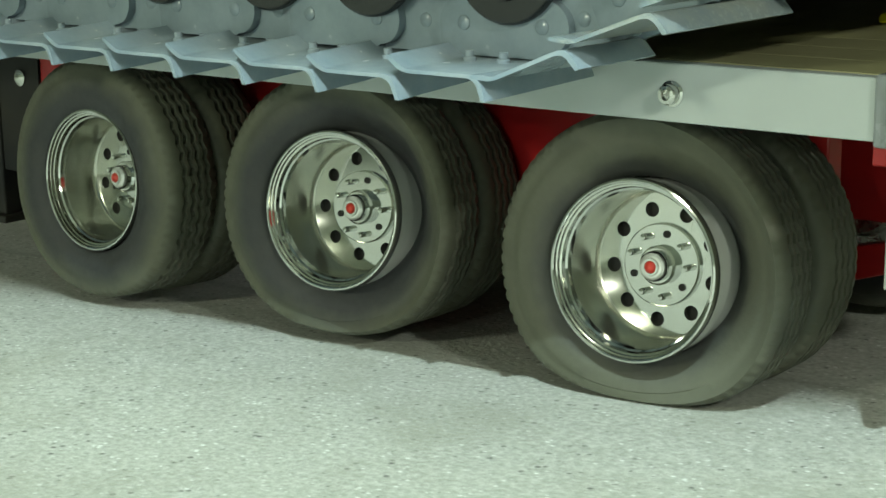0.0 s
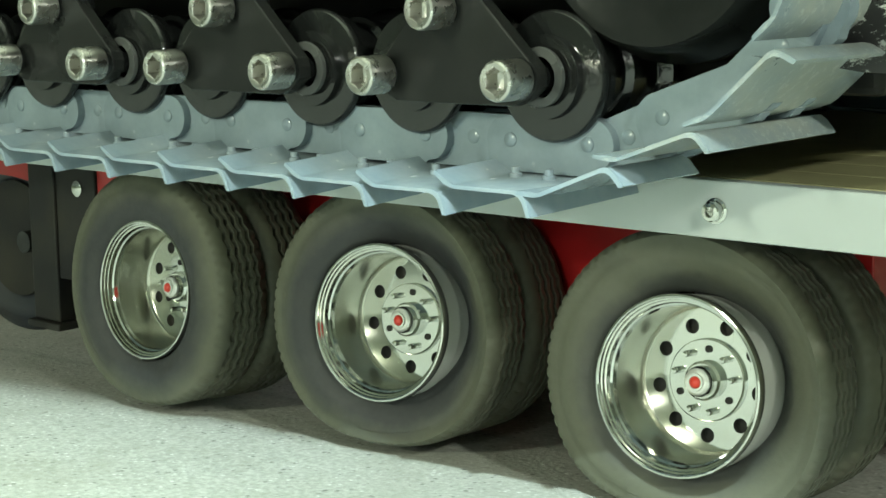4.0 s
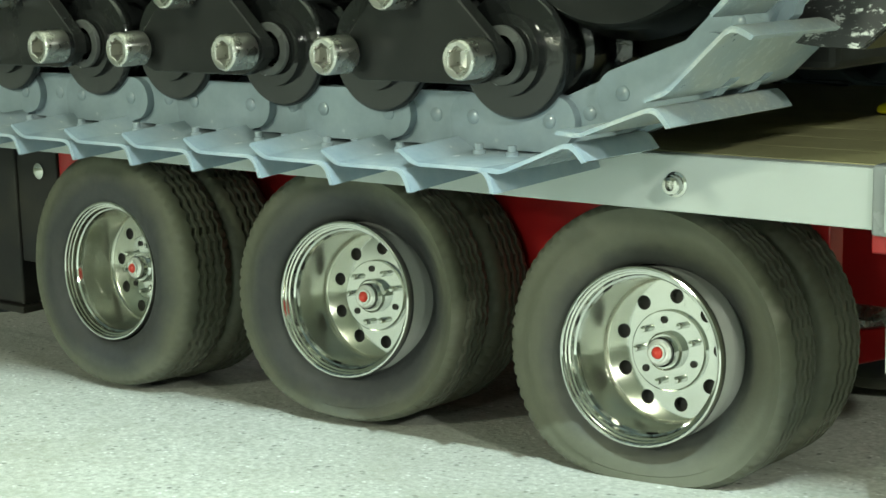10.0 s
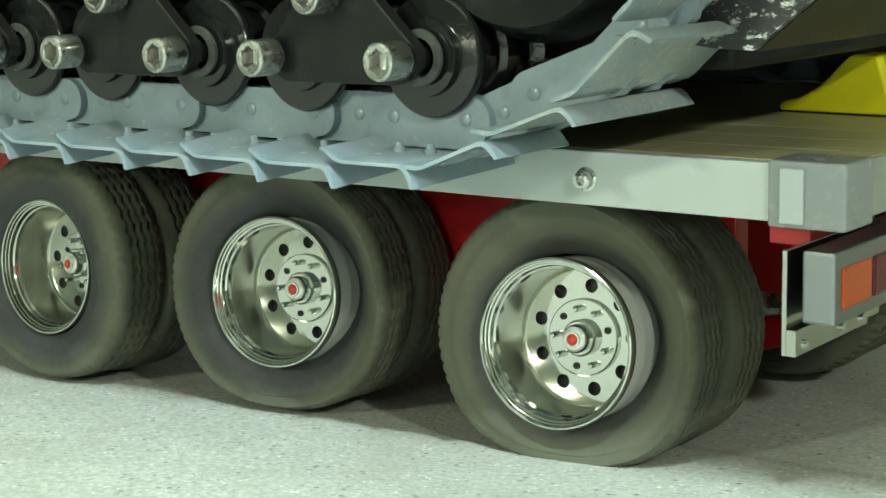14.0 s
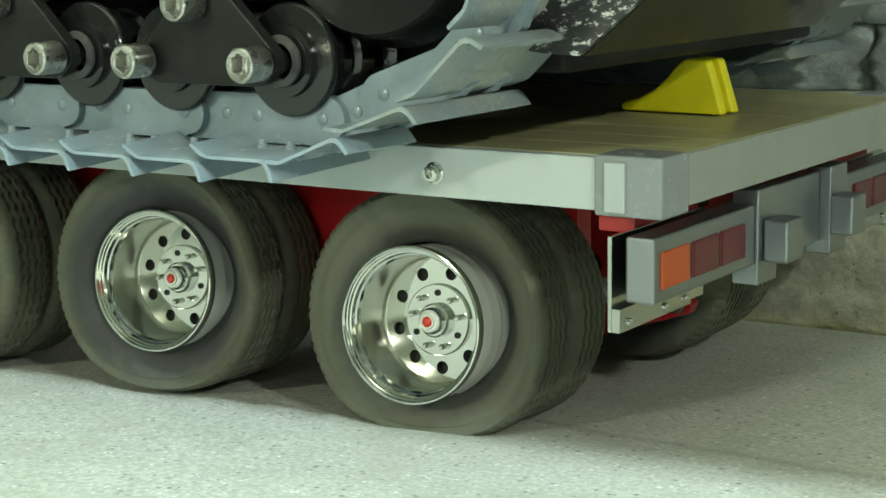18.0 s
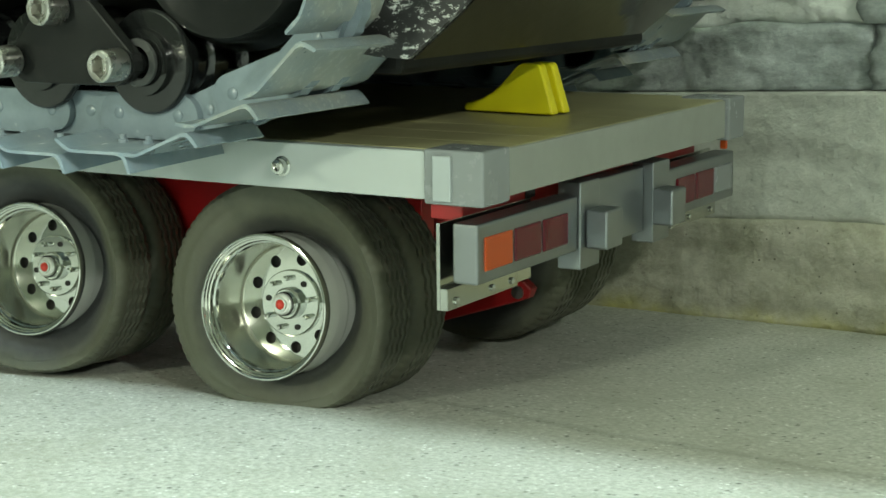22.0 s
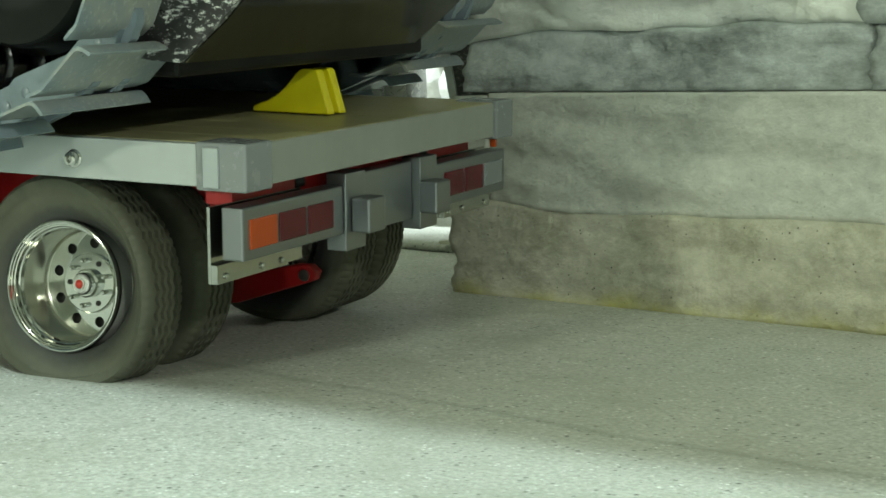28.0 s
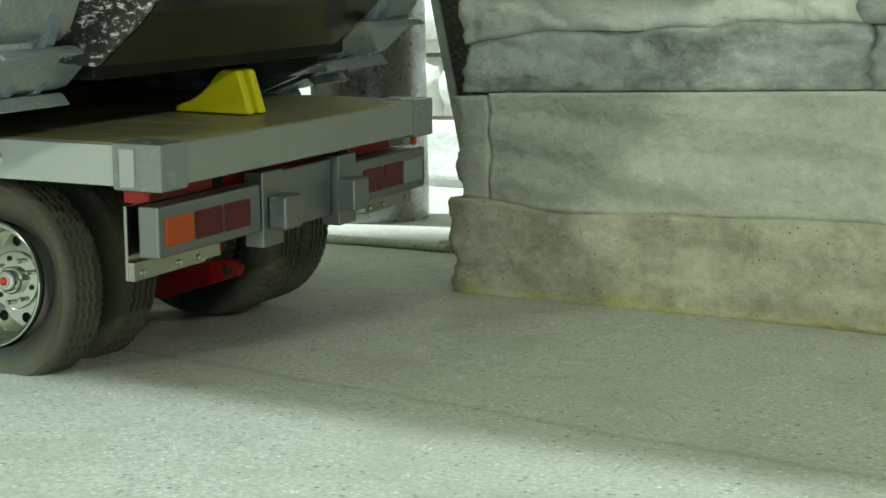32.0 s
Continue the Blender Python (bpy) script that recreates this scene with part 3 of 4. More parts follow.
    sharp(part("centre_plate", lathe([(0.0110, 0.0183), (0.0110, 0.0172), (0.0106, 0.0168), (0.0048, 0.0168)], 64), CHROME, rim), 40)
    sharp(part("hub", lathe([(0.0052, 0.0169), (0.0052, 0.0148), (0.0046, 0.0142), (0.0041, 0.0142), (0.0040, 0.0126)], 48), CHROME, rim), 40)
    sharp(part("hub_nut", lathe([(0.0036, 0.0128), (0.0036, 0.0117), (0.0030, 0.0112), (0.0024, 0.0111), (0.0022, 0.0106), (0.0017, 0.0106)], 24), CHROME_PALE, rim, "bright hub nut"), 30)
    sharp(part("hub_cap", lathe([(0.0017, 0.0116), (0.0016, 0.0106), (0.0011, 0.0099), (0.0, 0.0097)], 32), HUB_RED, rim, "red hub cap"), 60)
    stud = socket = None
    for k in range(9):
        t = radians(-5 + 40 * k)
        if k % 3 == 0:
            if socket is None:
                # Flat black cup; the bolt hole's inner shade is its colour.
                socket = part("bolt_hole", lathe([(0.0, 0.0), (0.0009, 0.0), (0.0010, -0.0003)], 14), DARK, rim, "small dark bolt hole")
                socket.matrix_basis = pose(0.0083 * math.cos(t), 0.01675, 0.0083 * math.sin(t))
            else:
                twin(socket, pose(0.0083 * math.cos(t), 0.01675, 0.0083 * math.sin(t)))
            continue
        at = pose(0.0083 * math.cos(t), 0.0168, 0.0083 * math.sin(t))
        if stud is None:
            stud = sharp(part("stud", lathe([(0.0009, 0.0004), (0.0009, -0.0024), (0.0007, -0.0029), (0.0, -0.0030)], 12), CHROME, rim), 50)
            stud.matrix_basis = at
        else:
            twin(stud, at)
    return rim


def build_trailer():
    trailer = tagged(new("low_loader_trailer"), "model low-loader trailer with wooden deck and chrome rims on concrete", "trailer")
    # rails round the deck
    part("side_rail", box(FRONT, -0.0165, 0.0, 0.0045, -0.0139, 0.0, 0.0004), RAIL, trailer, "pale grey painted side rail")
    part("side_rail", box(FRONT, -0.0165, WIDE - 0.0045, WIDE, -0.0139, 0.0, 0.0004), RAIL, trailer, "pale grey painted side rail")
    part("rear_rail", box(-0.0045, 0.0, 0.0145, WIDE - 0.0145, -0.0139, 0.0, 0.0004), RAIL_SHADED, trailer, "grey metal rear rail, its shaded face darkened in colour")
    part("deck_frame", box(FRONT, -0.0046, 0.0046, WIDE - 0.0046, -0.0135, -0.0042), SILVER, trailer)
    # planks run lengthwise
    n = 9
    step = (WIDE - 0.0092) / n
    for k in range(n):
        y0 = 0.0046 + k * step
        part("plank", box(FRONT, -0.0008 - 0.0006 * random.random(), y0 + 0.00006, y0 + step - 0.00006, -0.0041, 0.0002 + 0.0001 * random.random(), 0.0002), WOOD, trailer)
    # corner caps
    for side in (0, 1):
        y0, y1 = ((-0.0012, 0.0146), (WIDE - 0.0146, WIDE + 0.0012))[side]
        cap = part("corner_cap", box(-0.0181, 0.0016, y0, y1, -0.0150, 0.0009, 0.0008, 3), CAP, trailer, "grey corner cap with a pale painted reflection")
        ys = -0.0016 if side == 0 else WIDE + 0.0016
        # Raised pale patch paints the reflection in the cap's recess.
        part("inset", box(-0.0146, -0.0086, ys - 0.0006, ys + 0.0006, -0.0138, -0.0008, 0.0003), PALE, cap, "pale patch painted as the recess's reflection")
    # deck screws
    screw = sharp(part("screw", lathe([(0.0031, 0.0002), (0.0031, -0.0004), (0.0025, -0.0006), (0.0024, -0.0026), (0.0021, -0.0030), (0.0013, -0.0031), (0.0011, -0.0021), (0.0, -0.0020)], 32), CHROME, trailer, "bright socket screw with washer"), 30)
    screw.matrix_basis = pose(-0.0688, 0, -0.0072)
    cross = part("cross_slot", add_box(box(-0.0010, 0.0010, -0.0024, -0.0019, -0.00025, 0.00025), -0.00025, 0.00025, -0.0024, -0.0019, -0.0010, 0.0010), STEEL, screw)
    for x in (-0.34, -0.61):
        s = twin(screw, pose(x, 0, -0.0072))
        twin(cross, Matrix(), s)
    # chassis
    for y in (0.072, WIDE - 0.072):
        part("chassis_beam", box(FRONT, -0.062, y - 0.004, y + 0.004, -0.060, -0.0136, 0.0005), RED, trailer, "red painted chassis beam")
    part("rear_crossbeam", box(-0.024, -0.013, 0.012, WIDE - 0.012, -0.0215, -0.0140, 0.0005), RED, trailer, "red painted crossbeam")
    for x in AXLES:
        part("axle", lathe([(0.0, 0.05), (0.0045, 0.05), (0.0045, WIDE - 0.05), (0.0, WIDE - 0.05)], 20, (x, 0, HUB_Z)), BLACK, trailer)
        for y in ((WIDE - 0.080,) if x == AXLES[0] else (0.080, WIDE - 0.080)):
            outline = [(x - 0.012, -0.0740), (x - 0.004, -0.0705), (x + 0.033, -0.0615), (x + 0.039, -0.0612), (x + 0.0425, -0.0640), (x + 0.041, -0.0675), (x + 0.034, -0.0700), (x + 0.004, -0.0800), (x - 0.008, -0.0810)]
            arm = part("trailing_arm", prism(outline, y - 0.0025, y + 0.0025, 0.0006), RED, trailer, "red trailing arm")
            side = -1 if y < WIDE / 2 else 1
            part("arm_bolt", lathe([(0.0, -0.0036), (0.0024, -0.0034), (0.0024, 0.0034), (0.0, 0.0036)], 14, (x + 0.037, y, -0.0655)), STEEL, arm)
    return trailer


def build_tail(trailer):
    """The tail lamp carriers below the deck's rear."""
    x = -0.0015
    for side in (0, 1):
        def m(y):
            return y if side == 0 else WIDE - y
        def slab(x0, x1, ya, yb, z0, z1, bevel=0.0004):
            a, b = sorted((m(ya), m(yb)))
            return box(x0, x1, a, b, z0, z1, bevel)
        plate = part("lamp_plate", slab(-0.0136, -0.0124, -0.0020, 0.053, -0.0455, -0.0200, 0.0002), PLATE, trailer, "bent sheet bracket with screws")
        part("lip", slab(-0.0124, -0.0100, -0.0020, 0.040, -0.0455, -0.0390, 0.0002), PLATE, plate)
        for y in (0.003, 0.024, 0.036):
            s = sharp(part("screw", lathe([(0.0011, 0.0), (0.0011, 0.0006), (0.0006, 0.0010), (0.0, 0.0010)], 14, axis="Z"), CHROME, plate), 40)
            s.matrix_basis = pose(-0.0100, m(y), -0.0432, 0, 90, 0)
        housing = part("lamp_housing", slab(-0.0100, x, 0.0008, 0.0638, -0.0378, -0.0202, 0.0008), SILVER, trailer, "silver tail lamp housing")
        for k, material in enumerate((AMBER, RUBY, RUBY) if side == 0 else (CAP, RUBY, RUBY)):
            y0 = 0.0045 + k * 0.0178
            part("lens", slab(x - 0.001, x + 0.0007, y0, y0 + 0.0162, -0.0343, -0.0243, 0.0006), material, housing, ("amber lens" if side == 0 else "clear grey lens", "dark red lens", "dark red lens")[k])
        part("upright", slab(-0.0088, -0.0006, 0.0640, 0.0778, -0.0440, -0.0160), SILVER, trailer, "silver upright plate")
        part("stub", slab(-0.0005, 0.0072, 0.0672, 0.0790, -0.0375, -0.0250, 0.0008), SILVER, trailer, "silver square stub")
    part("bumper", box(-0.0110, -0.0042, 0.0780, WIDE - 0.0780, -0.0400, -0.0175, 0.0006), SILVER, trailer, "silver centre bumper")
    part("side_marker", box(-0.0030, -0.0004, WIDE - 0.0120, WIDE - 0.0104, -0.0185, -0.0152, 0.0004), AMBER, trailer, "small amber marker lamp")
    part("mount", box(-0.0200, -0.0125, 0.050, 0.056, -0.0200, -0.0142), BLACK, trailer)
    part("mount", box(-0.0200, -0.0125, WIDE - 0.056, WIDE - 0.050, -0.0200, -0.0142), BLACK, trailer)


# each near wheel: hub height, the rim's lip, turn and lean in degrees, rolling radius and the phase of its holes at 9 s
WHEELS = ((-0.0553, 0.0126, 4.4, -6.2, 0.0440, 18.0), (-0.0528, 0.0142, 7.2, -6.4, 0.0394, 19.0), (-0.0548, 0.0113, 0.0, -4.5, 0.0410, 9.0))
# the loose tyre of the rearmost wheel shifts on its rim: seconds, where its tread begins, its turn
SLIDE = [(0, 0.0165, 4.6), (9, 0.0165, 4.6), (13, 0.0180, 4.6), (16, 0.0198, 4.6), (20, 0.0212, 4.4), (22, 0.0206, 4.2), (23, 0.0192, 2.6), (24, 0.0158, 0.0), (26, 0.0122, -3.2), (29, 0.0105, -3.4), (32, 0.0105, -3.2)]


def build_wheels(trailer):
    """Twin tyres on each axle end; the near outer ones have deep rims. Returns what turns and the tyre that shifts."""
    turning = []
    first = loose = None
    drops = (0.0345, 0.0372, 0.0388)
    treads = ((0.0165, 0.0195, 0.0440, 0.0225), (0.0168, 0.0190, 0.0390, 0.0210), (0.0118, 0.0195, 0.0340, 0.0205))
    slips = ((0.0120, 0.30, 0.0004), (0.0120, 0.20, 0.0004), (0.0, 0.0, 0.0006))
    for k, x in enumerate(AXLES[:3]):
        hub_z, lip, toe, lean, roll, phase = WHEELS[k]
        y0, wide, y1, wide_in = treads[k]
        turn = pose(0, 0, 0, 0, 0, toe) @ pose(0, 0, 0, -3.0, 0, 0)
        tyre = part("tyre", tyre_mesh(wide, False, drops[k], *slips[k], 0.0), RUBBER_DUSTY if k == 0 else RUBBER, trailer, "dusty black tyre, slipped on its rim" if k < 2 else "dusty black tyre with zigzag grooves")
        tyre.matrix_basis = pose(x, 0, hub_z) @ turn @ pose(0, y0, 0)
        sharp(tyre, 38)
        loose = loose or tyre
        inner = part("inner_tyre", tyre_mesh(wide_in, False, drops[k] + 0.001), RUBBER, trailer, "dusty black inner tyre")
        inner.matrix_basis = pose(x, 0, hub_z) @ turn @ pose(0, y1, 0)
        sharp(inner, 38)
        # Black plug fills the inner tyre's bore.
        plug = sharp(part("inner_drum", lathe([(0.0, 0.0), (0.0215, 0.0), (0.0215, 0.024), (0.0, 0.024)], 40), DARK, trailer), 40)
        plug.matrix_basis = pose(x, 0, hub_z) @ turn @ pose(0, y1 - 0.003, 0)
        carrier = new("wheel")
        carrier.parent = trailer
        seat = pose(x, lip, hub_z) @ pose(0, 0, 0, 0, 0, toe) @ pose(0, 0, 0, lean, 0, 0)
        carrier.matrix_basis = seat
        if first is None:
            first = rim_parts(carrier)
        else:
            top = first.copy()
            scene.collection.objects.link(top)
            top.parent = carrier
            for child in first.children:
                c = child.copy()
                scene.collection.objects.link(c)
                c.parent = top
        turning.append((carrier, seat, roll, phase))
        for name, y in (("tyre", WIDE - 0.0060), ("inner_tyre", WIDE - 0.0310)):
            far = part(name, tyre_mesh(0.0205, True, 0.0385), RUBBER, trailer, "dusty black tyre with zigzag grooves")
            far.matrix_basis = pose(x, y, HUB_Z)
            sharp(far, 38)
        cover = lathe([(0.0, -0.004), (0.006, -0.004), (0.0065, -0.001), (0.013, 0.000), (0.0150, 0.004), (0.0232, 0.003), (0.0232, 0.008)], 48)
        hub = sharp(part("inner_rim", cover, STEEL, trailer, "bright steel inner rim"), 40)
        hub.matrix_basis = pose(x, WIDE - 0.0575, HUB_Z)
    # the wheel ahead of the support leg sits further in; its shade is in the rubber's colour
    ahead = sharp(part("tyre", tyre_mesh(0.0240, False, 0.0390), RUBBER_SHADED, trailer, "dark tyre with shade put into its colour"), 38)
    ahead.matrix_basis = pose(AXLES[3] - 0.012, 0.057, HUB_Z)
    # Black plug in place of a rim; the hub's shade is its colour.
    plug = sharp(part("inner_drum", lathe([(0.0, 0.002), (0.0239, 0.003), (0.0239, 0.030), (0.0, 0.030)], 40), DARK, trailer), 40)
    plug.matrix_basis = pose(AXLES[3] - 0.012, 0.052, HUB_Z)
    return turning, loose


def build_front(trailer):
    """What shows ahead of the wheels: a black support leg and the dark gooseneck."""
    part("support_leg", box(-0.3906, -0.3744, 0.0300, 0.0480, -0.0790, -0.0141, 0.0008), DARK, trailer, "black square support leg")
    part("red_skirt", prism([(FRONT, -0.0141), (-0.3908, -0.0141), (-0.3908, -0.0330), (-0.43, -0.0290), (FRONT, -0.0250)], 0.0500, 0.0540), RED, trailer, "red painted side skirt")
    part("leg_foot", box(-0.3925, -0.3725, 0.0280, 0.0500, -0.0820, -0.0791, 0.0006), DARK, trailer)
    part("mud_plate", box(-0.3743, -0.3505, 0.0310, 0.0340, -0.0620, -0.0141, 0.0004), DARK, trailer, "black side plate")
    part("red_gusset", box(-0.3504, -0.3300, 0.0320, 0.0350, -0.0420, -0.0141, 0.0004), RED, trailer, "red painted gusset plate")
    s = sharp(part("screw", lathe([(0.0030, 0.0), (0.0030, -0.0008), (0.0018, -0.0016), (0.0, -0.0017)], 20), CHROME, trailer), 40)
    s.matrix_basis = pose(-0.3606, 0.0310, -0.0270)


trailer = build_trailer()
build_tail(trailer)
TURNING, LOOSE = build_wheels(trailer)
build_front(trailer)

# ---- the excavator on the deck ----
PITCH = 0.0254
SHOE_Y = (-0.044, 0.0095)
# where the plates of the climbing shoes begin and end, in x and z
CLIMB = (((-0.0893, -0.0014), (-0.0691, 0.0066)), ((-0.0680, 0.0080), (-0.0482, 0.0151)), ((-0.0450, 0.0178), (-0.0285, 0.0330)), ((-0.0295, 0.0375), (-0.0190, 0.0600)), ((-0.0215, 0.0640), (-0.0215, 0.0885)), ((-0.0250, 0.0910), (-0.0360, 0.1130)))


def shoe_outline(length, tip, lip):
    """A shoe seen from its end: a lip that curls up in front, a flat plate, a grouser that bends down behind."""
    top = [(-0.0042, lip + 0.0003), (-0.0036, lip + 0.0010), (-0.0002, 0.0020), (0.0012, 0.0012), (0.0024, 0.0009), (length - 0.0036, 0.0009), (length - 0.0020, 0.0004), (length - 0.0008, -0.0012), (length + 0.0004, tip)]
    low = [(length - 0.0008, tip), (length - 0.0020, -0.0016), (length - 0.0030, -0.0005), (length - 0.0046, 0.0), (0.0024, 0.0), (0.0006, 0.0003), (-0.0010, 0.0010)]
    return top + low


def build_track(excavator, far):
    def mirror(y):
        return WIDE - y if far else y

    def slab(outline, y0, y1):
        return prism(outline, *sorted((mirror(y0), mirror(y1))))
    y_out, y_in = SHOE_Y
    flat_shoe = climb_shoe = first_climb = link = None
    spots = [((-0.0893 - (k + 1) * PITCH, 0.0004 if k else 0.0006), (-0.0893 - k * PITCH, 0.0004 if k else 0.0006), True) for k in range(23, -1, -1)]
    spots += [(a, b, False) for a, b in CLIMB]
    for number, ((x0, z0), (x1, z1), flat) in enumerate(spots):
        a = math.degrees(math.atan2(z1 - z0, x1 - x0))
        at = pose(x0, 0, z0, 0, -a, 0)
        hang = pose(0, WIDE, 0) @ pose(0, 0, 0, -3.4, 0, 0) @ pose(0, -WIDE, 0) if far else pose(0, 0, 0, 3.4 if number < 23 else 1.6, 0, 0)
        if flat:
            if flat_shoe is None:
                bm = slab(shoe_outline(0.0243, -0.0050, 0.0030), y_out, -0.0012)
                inside = slab(shoe_outline(0.0243, -0.0001, 0.0030)[:8] + [(0.0243, -0.0002), (0.002, -0.0002), (-0.0010, 0.0008)], -0.0011, y_in)
                mesh = bpy.data.meshes.new("joined")
                inside.to_mesh(mesh)
                bm.from_mesh(mesh)
                inside.free()
                bpy.data.meshes.remove(mesh)
                flat_shoe = sharp(part("shoe", bm, ZINC_WORN, excavator, "worn grey steel track shoe"), 30)
                bolts = [sharp(part("shoe_bolt", lathe([(0.0016, -0.0002), (0.0016, 0.0010), (0.0011, 0.0012), (0.0011, 0.0026), (0.0, 0.0027)], 10, (x, mirror(y), 0.0008), "Z"), ZINC_WORN, flat_shoe), 40) for x, y in ((0.0065, -0.0262), (0.0165, -0.0262))]
                flat_shoe.matrix_basis = at @ hang
            else:
                o = twin(flat_shoe, at @ hang)
                for b in bolts:
                    twin(b, Matrix(), o)
        elif climb_shoe is None:
            first_climb = sharp(part("shoe", slab(shoe_outline(0.0243, -0.0046, 0.0022), y_out, -0.014), ZINC_WORN, excavator, "worn grey steel track shoe"), 30)
            first_climb.matrix_basis = at
            climb_shoe = first_climb
        elif climb_shoe is first_climb:
            climb_shoe = sharp(part("shoe", slab(shoe_outline(0.0243, -0.0046, 0.0022), y_out, y_in), SCUFFED, excavator, "scuffed grey steel track shoe"), 30)
            climb_shoe.matrix_basis = at
        else:
            twin(climb_shoe, at)
        if link is None:
            n, h, r = 12, 0.0082, 0.0062
            outline = [(r * math.cos(t), h + r * math.sin(t)) for t in [math.pi / 2 + math.pi / 2 * q / n for q in range(n + 1)]]
            outline += [(-0.0056, 0.0008), (PITCH - 0.0020, 0.0008)]
            outline += [(PITCH + r * math.cos(t), h + r * math.sin(t)) for t in [-math.pi / 2 + math.pi * q / n for q in range(n + 1)]]
            link = sharp(part("link", slab(outline, -0.0190, -0.0150), ZINC, excavator, "grey steel chain link"), 30)
            outer = sharp(part("link", slab(outline, -0.0215, -0.0172), ZINC, excavator, "grey steel chain link"), 30)
            inner = sharp(part("link", slab(outline, -0.0060, -0.0020), ZINC, excavator, "grey steel chain link"), 30)
            links = (link, outer)
            s = -1 if far else 1
            pins = [[sharp(part("pin", lathe([(0.0018, s * 0.003), (0.0018, s * -0.0004), (0.0014, s * -0.0007), (0.0, s * -0.0008)], 16, (x, mirror(y), 0.0084)), ZINC, o), 40) for x in spread] for o, spread, y in ((link, (0.0127,), -0.0187), (outer, (0.0012, PITCH - 0.0012), -0.0213))]
            for o in (link, outer, inner):
                o.matrix_basis = at
        else:
            o = twin(links[number % 2], at)
            for pin in pins[number % 2]:
                twin(pin, Matrix(), o)
            twin(inner, at)


def cap_bolt(parent, x, z, y_head, length, first):
    """A socket head bolt pointing along y with its head outwards."""
    if first is not None:
        o = copy_thing(first, pose(x, y_head, z))
        return o
    bm = bmesh.new()
    count = 48

    def six(r):
        return [(r * math.cos(math.pi / 6) / math.cos((t + math.pi / 6) % (math.pi / 3) - math.pi / 6), t) for t in [2 * math.pi * k / count for k in range(count)]]

    def round_(r):
        return [(r, 2 * math.pi * k / count) for k in range(count)]
    rows = [(six(0.0031), 0.0048), (six(0.0031), 0.0004), (six(0.0033), 0.0001), (round_(0.0041), 0.0), (round_(0.0046), 0.0004), (round_(0.0048), 0.0010), (round_(0.0048), 0.0085), (round_(0.0030), 0.0086)]
    rings = [[bm.verts.new((r * math.cos(t), y, r * math.sin(t))) for r, t in ring] for ring, y in rows]
    for one, two in zip(rings, rings[1:]):
        for k in range(count):
            j = (k + 1) % count
            bm.faces.new((one[k], two[k], two[j], one[j]))
    bmesh.ops.recalc_face_normals(bm, faces=bm.faces)
    bolt = sharp(part("bolt", bm, STEEL, parent, "steel socket head bolt"), 30)
    bolt.matrix_basis = pose(x, y_head, z)
    part("socket", lathe([(0.0032, 0.0046), (0.0, 0.0052)], 24), STEEL, bolt, "hexagon socket")
    sharp(part("sleeve", lathe([(0.0034, 0.0085), (0.0034, 0.0225)], 24), BLACK_OILY, bolt), 40)
    return bolt


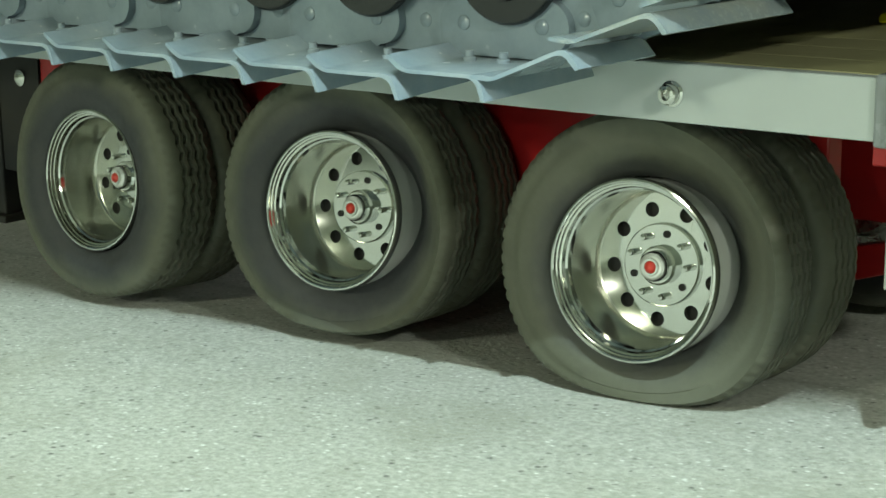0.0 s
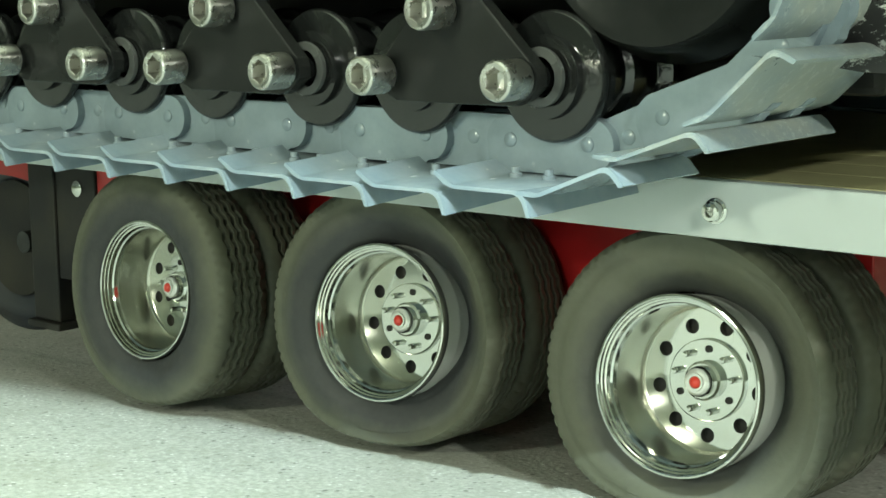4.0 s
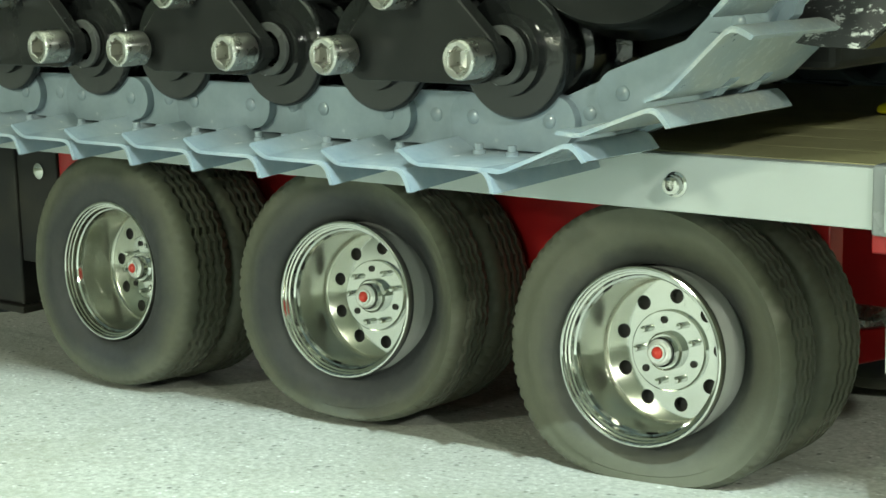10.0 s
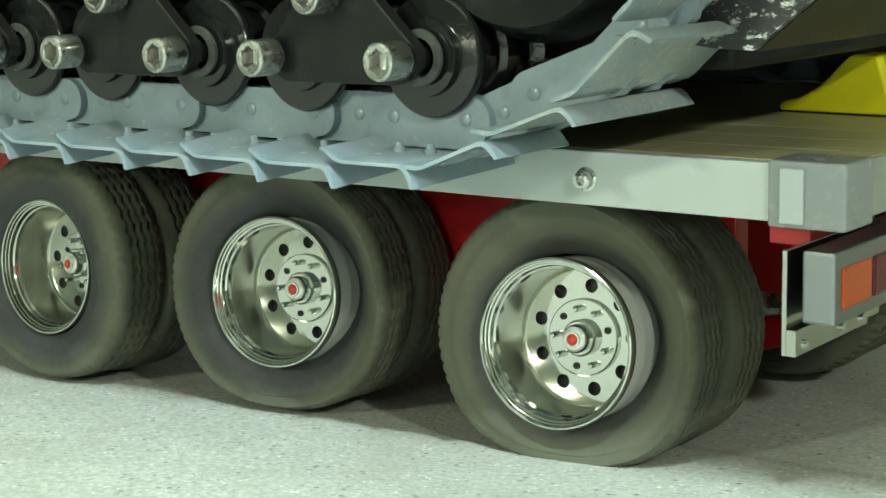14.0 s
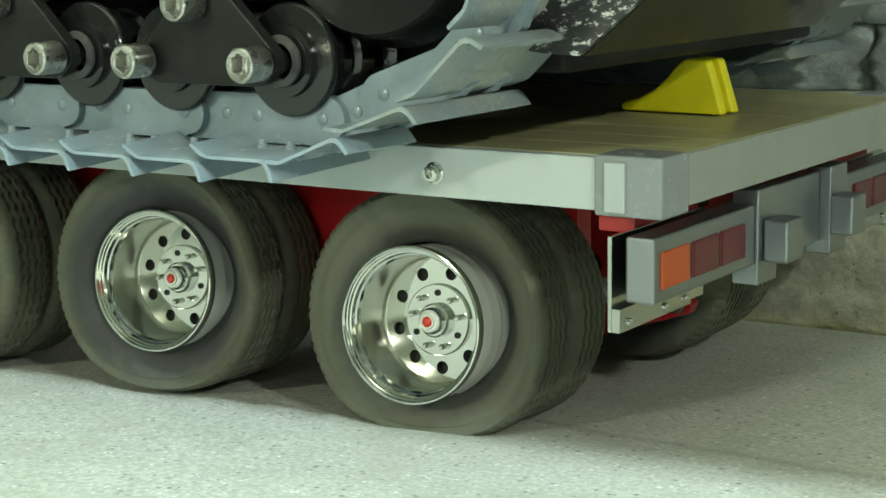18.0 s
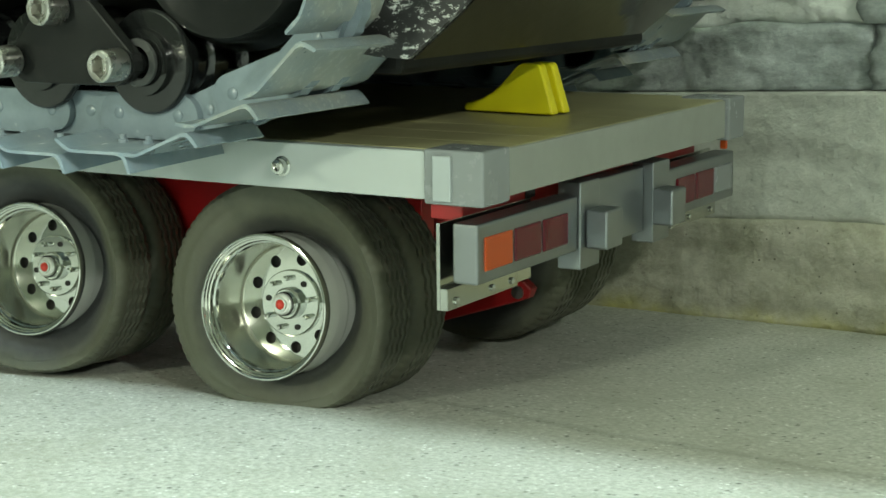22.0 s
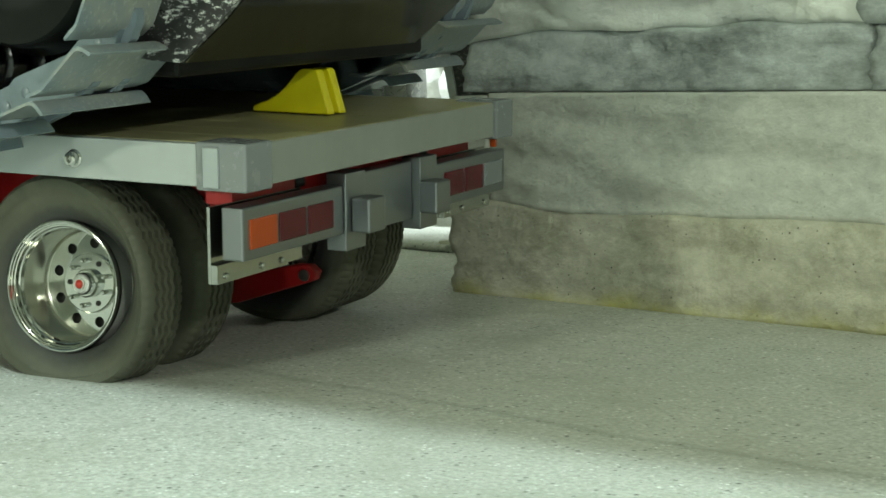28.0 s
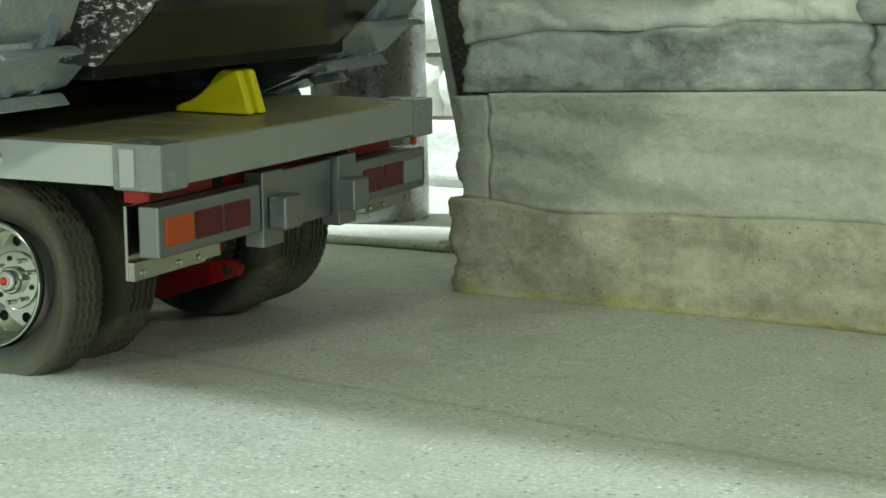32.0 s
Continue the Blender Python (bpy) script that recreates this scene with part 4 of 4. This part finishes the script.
def build_rollers(excavator, far):
    s = -1 if far else 1
    def Y(y):
        return WIDE - y if far else y
    first_roller = first_bolt = first_plate = None
    for c in (-0.121, -0.199, -0.277, -0.355, -0.433):
        for dx in (-0.0213, 0.0213):
            x = c + dx
            if first_roller is None:
                prof = [(0.004, -0.0235), (0.0098, -0.0232), (0.0100, -0.0212), (0.0150, -0.0208), (0.0156, -0.0200), (0.0156, -0.0188), (0.0148, -0.0180), (0.0128, -0.0176), (0.0126, -0.0164), (0.0138, -0.0158), (0.0140, -0.0140), (0.0120, -0.0130), (0.0114, -0.0124), (0.0112, -0.0060), (0.0130, -0.0050), (0.0130, -0.0020), (0.0112, -0.0010),
                        (0.0112, 0.0070), (0.0150, 0.0085), (0.0150, 0.0115), (0.0100, 0.0125), (0.0090, 0.020), (0.004, 0.0205)]
                first_roller = sharp(part("roller", lathe([(r, s * y) for r, y in prof], 56), BLACK_OILY, excavator, "oily black track roller"), 40)
                first_roller.matrix_basis = pose(x, Y(-0.003), 0.0247)
                collar = part("collar", lathe([(0.0050, s * -0.0256), (0.0070, s * -0.0254), (0.0072, s * -0.0250), (0.0072, s * -0.0246), (0.0064, s * -0.0245), (0.0066, s * -0.0236), (0.0040, s * -0.0234)], 32), RING, first_roller, "worn steel collar")
                sharp(collar, 40)
            else:
                copy_thing(first_roller, pose(x, Y(-0.003), 0.0247))
            if not far:
                b = cap_bolt(excavator, x, 0.0247, -0.0445, 0.02, first_bolt)
                first_bolt = first_bolt or b
        if not far:
            b = cap_bolt(excavator, c - 0.003, 0.0405, -0.0430, 0.02, first_bolt)
        outline = [(-0.0250, -0.0018), (-0.0246, 0.0026), (-0.0060, 0.0230), (-0.0040, 0.0245), (0.0010, 0.0245), (0.0030, 0.0230), (0.0240, 0.0030), (0.0248, 0.0008), (0.0246, -0.0022), (0.0215, -0.0050), (0.0175, -0.0066), (-0.0190, -0.0066), (-0.0228, -0.0048)]
        if first_plate is None:
            first_plate = part("bogie_plate", prism(outline, *sorted((s * -0.0335, s * -0.0290)), bevel=0.0004), BLACK, excavator, "black triangular bogie plate")
            first_plate.matrix_basis = pose(c, Y(0), 0.0247)
        else:
            twin(first_plate, pose(c, Y(0), 0.0247))
    # track frame and idler
    part("track_frame", box(-0.62, -0.10, *sorted((Y(-0.020), Y(0.022))), 0.043, 0.075, 0.002), BLACK, excavator, "black track frame")
    prof = [(0.0, -0.022), (0.0130, -0.022), (0.0140, -0.0205), (0.0155, -0.0200), (0.0230, -0.0195), (0.0275, -0.0215), (0.0300, -0.0215), (0.0315, -0.0195), (0.0320, -0.0130), (0.0345, -0.0100), (0.0345, 0.010), (0.0320, 0.013), (0.0320, 0.020), (0.0, 0.021)]
    idler = sharp(part("idler_wheel", lathe([(r, s * y) for r, y in prof], 72), BLACK, excavator, "black idler wheel"), 40)
    idler.matrix_basis = pose(-0.0740, Y(0), 0.0620)


def build_hull(excavator):
    outline = [(-0.060, 0.0310), (-0.0300, 0.0266), (-0.0190, 0.0262), (-0.0020, 0.0400), (0.0120, 0.0540), (0.0270, 0.0740), (0.0360, 0.0980), (0.0380, 0.1300), (-0.10, 0.1300), (-0.10, 0.0600)]
    hull = part("belly", prism(outline, -0.004, 0.150), HULL, excavator, "glossy black curved belly plate")
    sharp(hull, 40)
    part("side_plate", prism([(x - 0.0005, z + 0.0003) for x, z in outline], -0.0062, -0.0041), CHIPPED, excavator, "chipped black side plate")


def build_gap_block(excavator):
    # Added black box; the shade in the gap below the hull is its colour.
    part("underframe", box(-0.55, -0.034, 0.0130, WIDE - 0.0130, 0.0200, 0.0600, 0.002), DARK, excavator, "black box added for the dark gap between the tracks")


excavator = tagged(new("excavator"), "model crawler excavator with grey steel tracks, parked on the trailer deck", "excavator")
for far_side in (False, True):
    build_track(excavator, far_side)
    build_rollers(excavator, far_side)
build_hull(excavator)
build_gap_block(excavator)

# ---- the yellow chock on the deck ----
def build_chock():
    chock = tagged(new("wheel_chock"), "bright yellow plastic wheel chock lying on the wooden deck", "wheel chock")
    side = [(0.0, 0.0008), (-0.0004, 0.0022), (0.0006, 0.0034), (0.0070, 0.0052), (0.0120, 0.0078), (0.0165, 0.0116), (0.0202, 0.0155), (0.0222, 0.0172), (0.0240, 0.0180), (0.0302, 0.0180), (0.0313, 0.0172), (0.0362, 0.0022), (0.0365, 0.0008)]
    seat = pose(-0.0655, 0.1024, 0, 0, 0, -4.0)
    for y0 in (0.0, 0.0076):
        part("cheek", prism(side, y0, y0 + 0.0040, 0.0007), YELLOW, chock).matrix_basis = seat
    core = [(x - (0.0042 if x > 0.029 else 0.0), max(0.0008, z - (0.0016 if z > 0.003 else 0.0))) for x, z in side]
    part("web", prism(core, 0.0038, 0.0078), YELLOW, chock).matrix_basis = seat
    return chock


chock = build_chock()


# ---- what moves ----
def motions():
    rows = [(t, pose(x, y, z, a, b, c) @ TILT) for t, x, y, z, a, b, c in DRIVE]
    for thing in (trailer, excavator, chock):
        walk(thing, rows)
    gone, before = [], DRIVE[0]
    for row in DRIVE:
        step = math.copysign(math.hypot(row[1] - before[1], row[2] - before[2]), row[1] - before[1])
        gone.append((row[0], (gone[-1][1] if gone else 0.0) + step))
        before = row
    start = dict(gone)[9]
    for carrier, seat, roll, phase in TURNING:
        walk(carrier, [(t, seat @ pose(0, 0, 0, 0, phase + math.degrees((g - start) / roll), 0)) for t, g in gone])
    hub_z, lip, toe, lean, roll, phase = WHEELS[0]
    walk(LOOSE, [(t, pose(AXLES[0], 0, hub_z) @ pose(0, 0, 0, 0, 0, a) @ pose(0, 0, 0, -3.0, 0, 0) @ pose(0, y, 0)) for t, y, a in SLIDE])


motions()
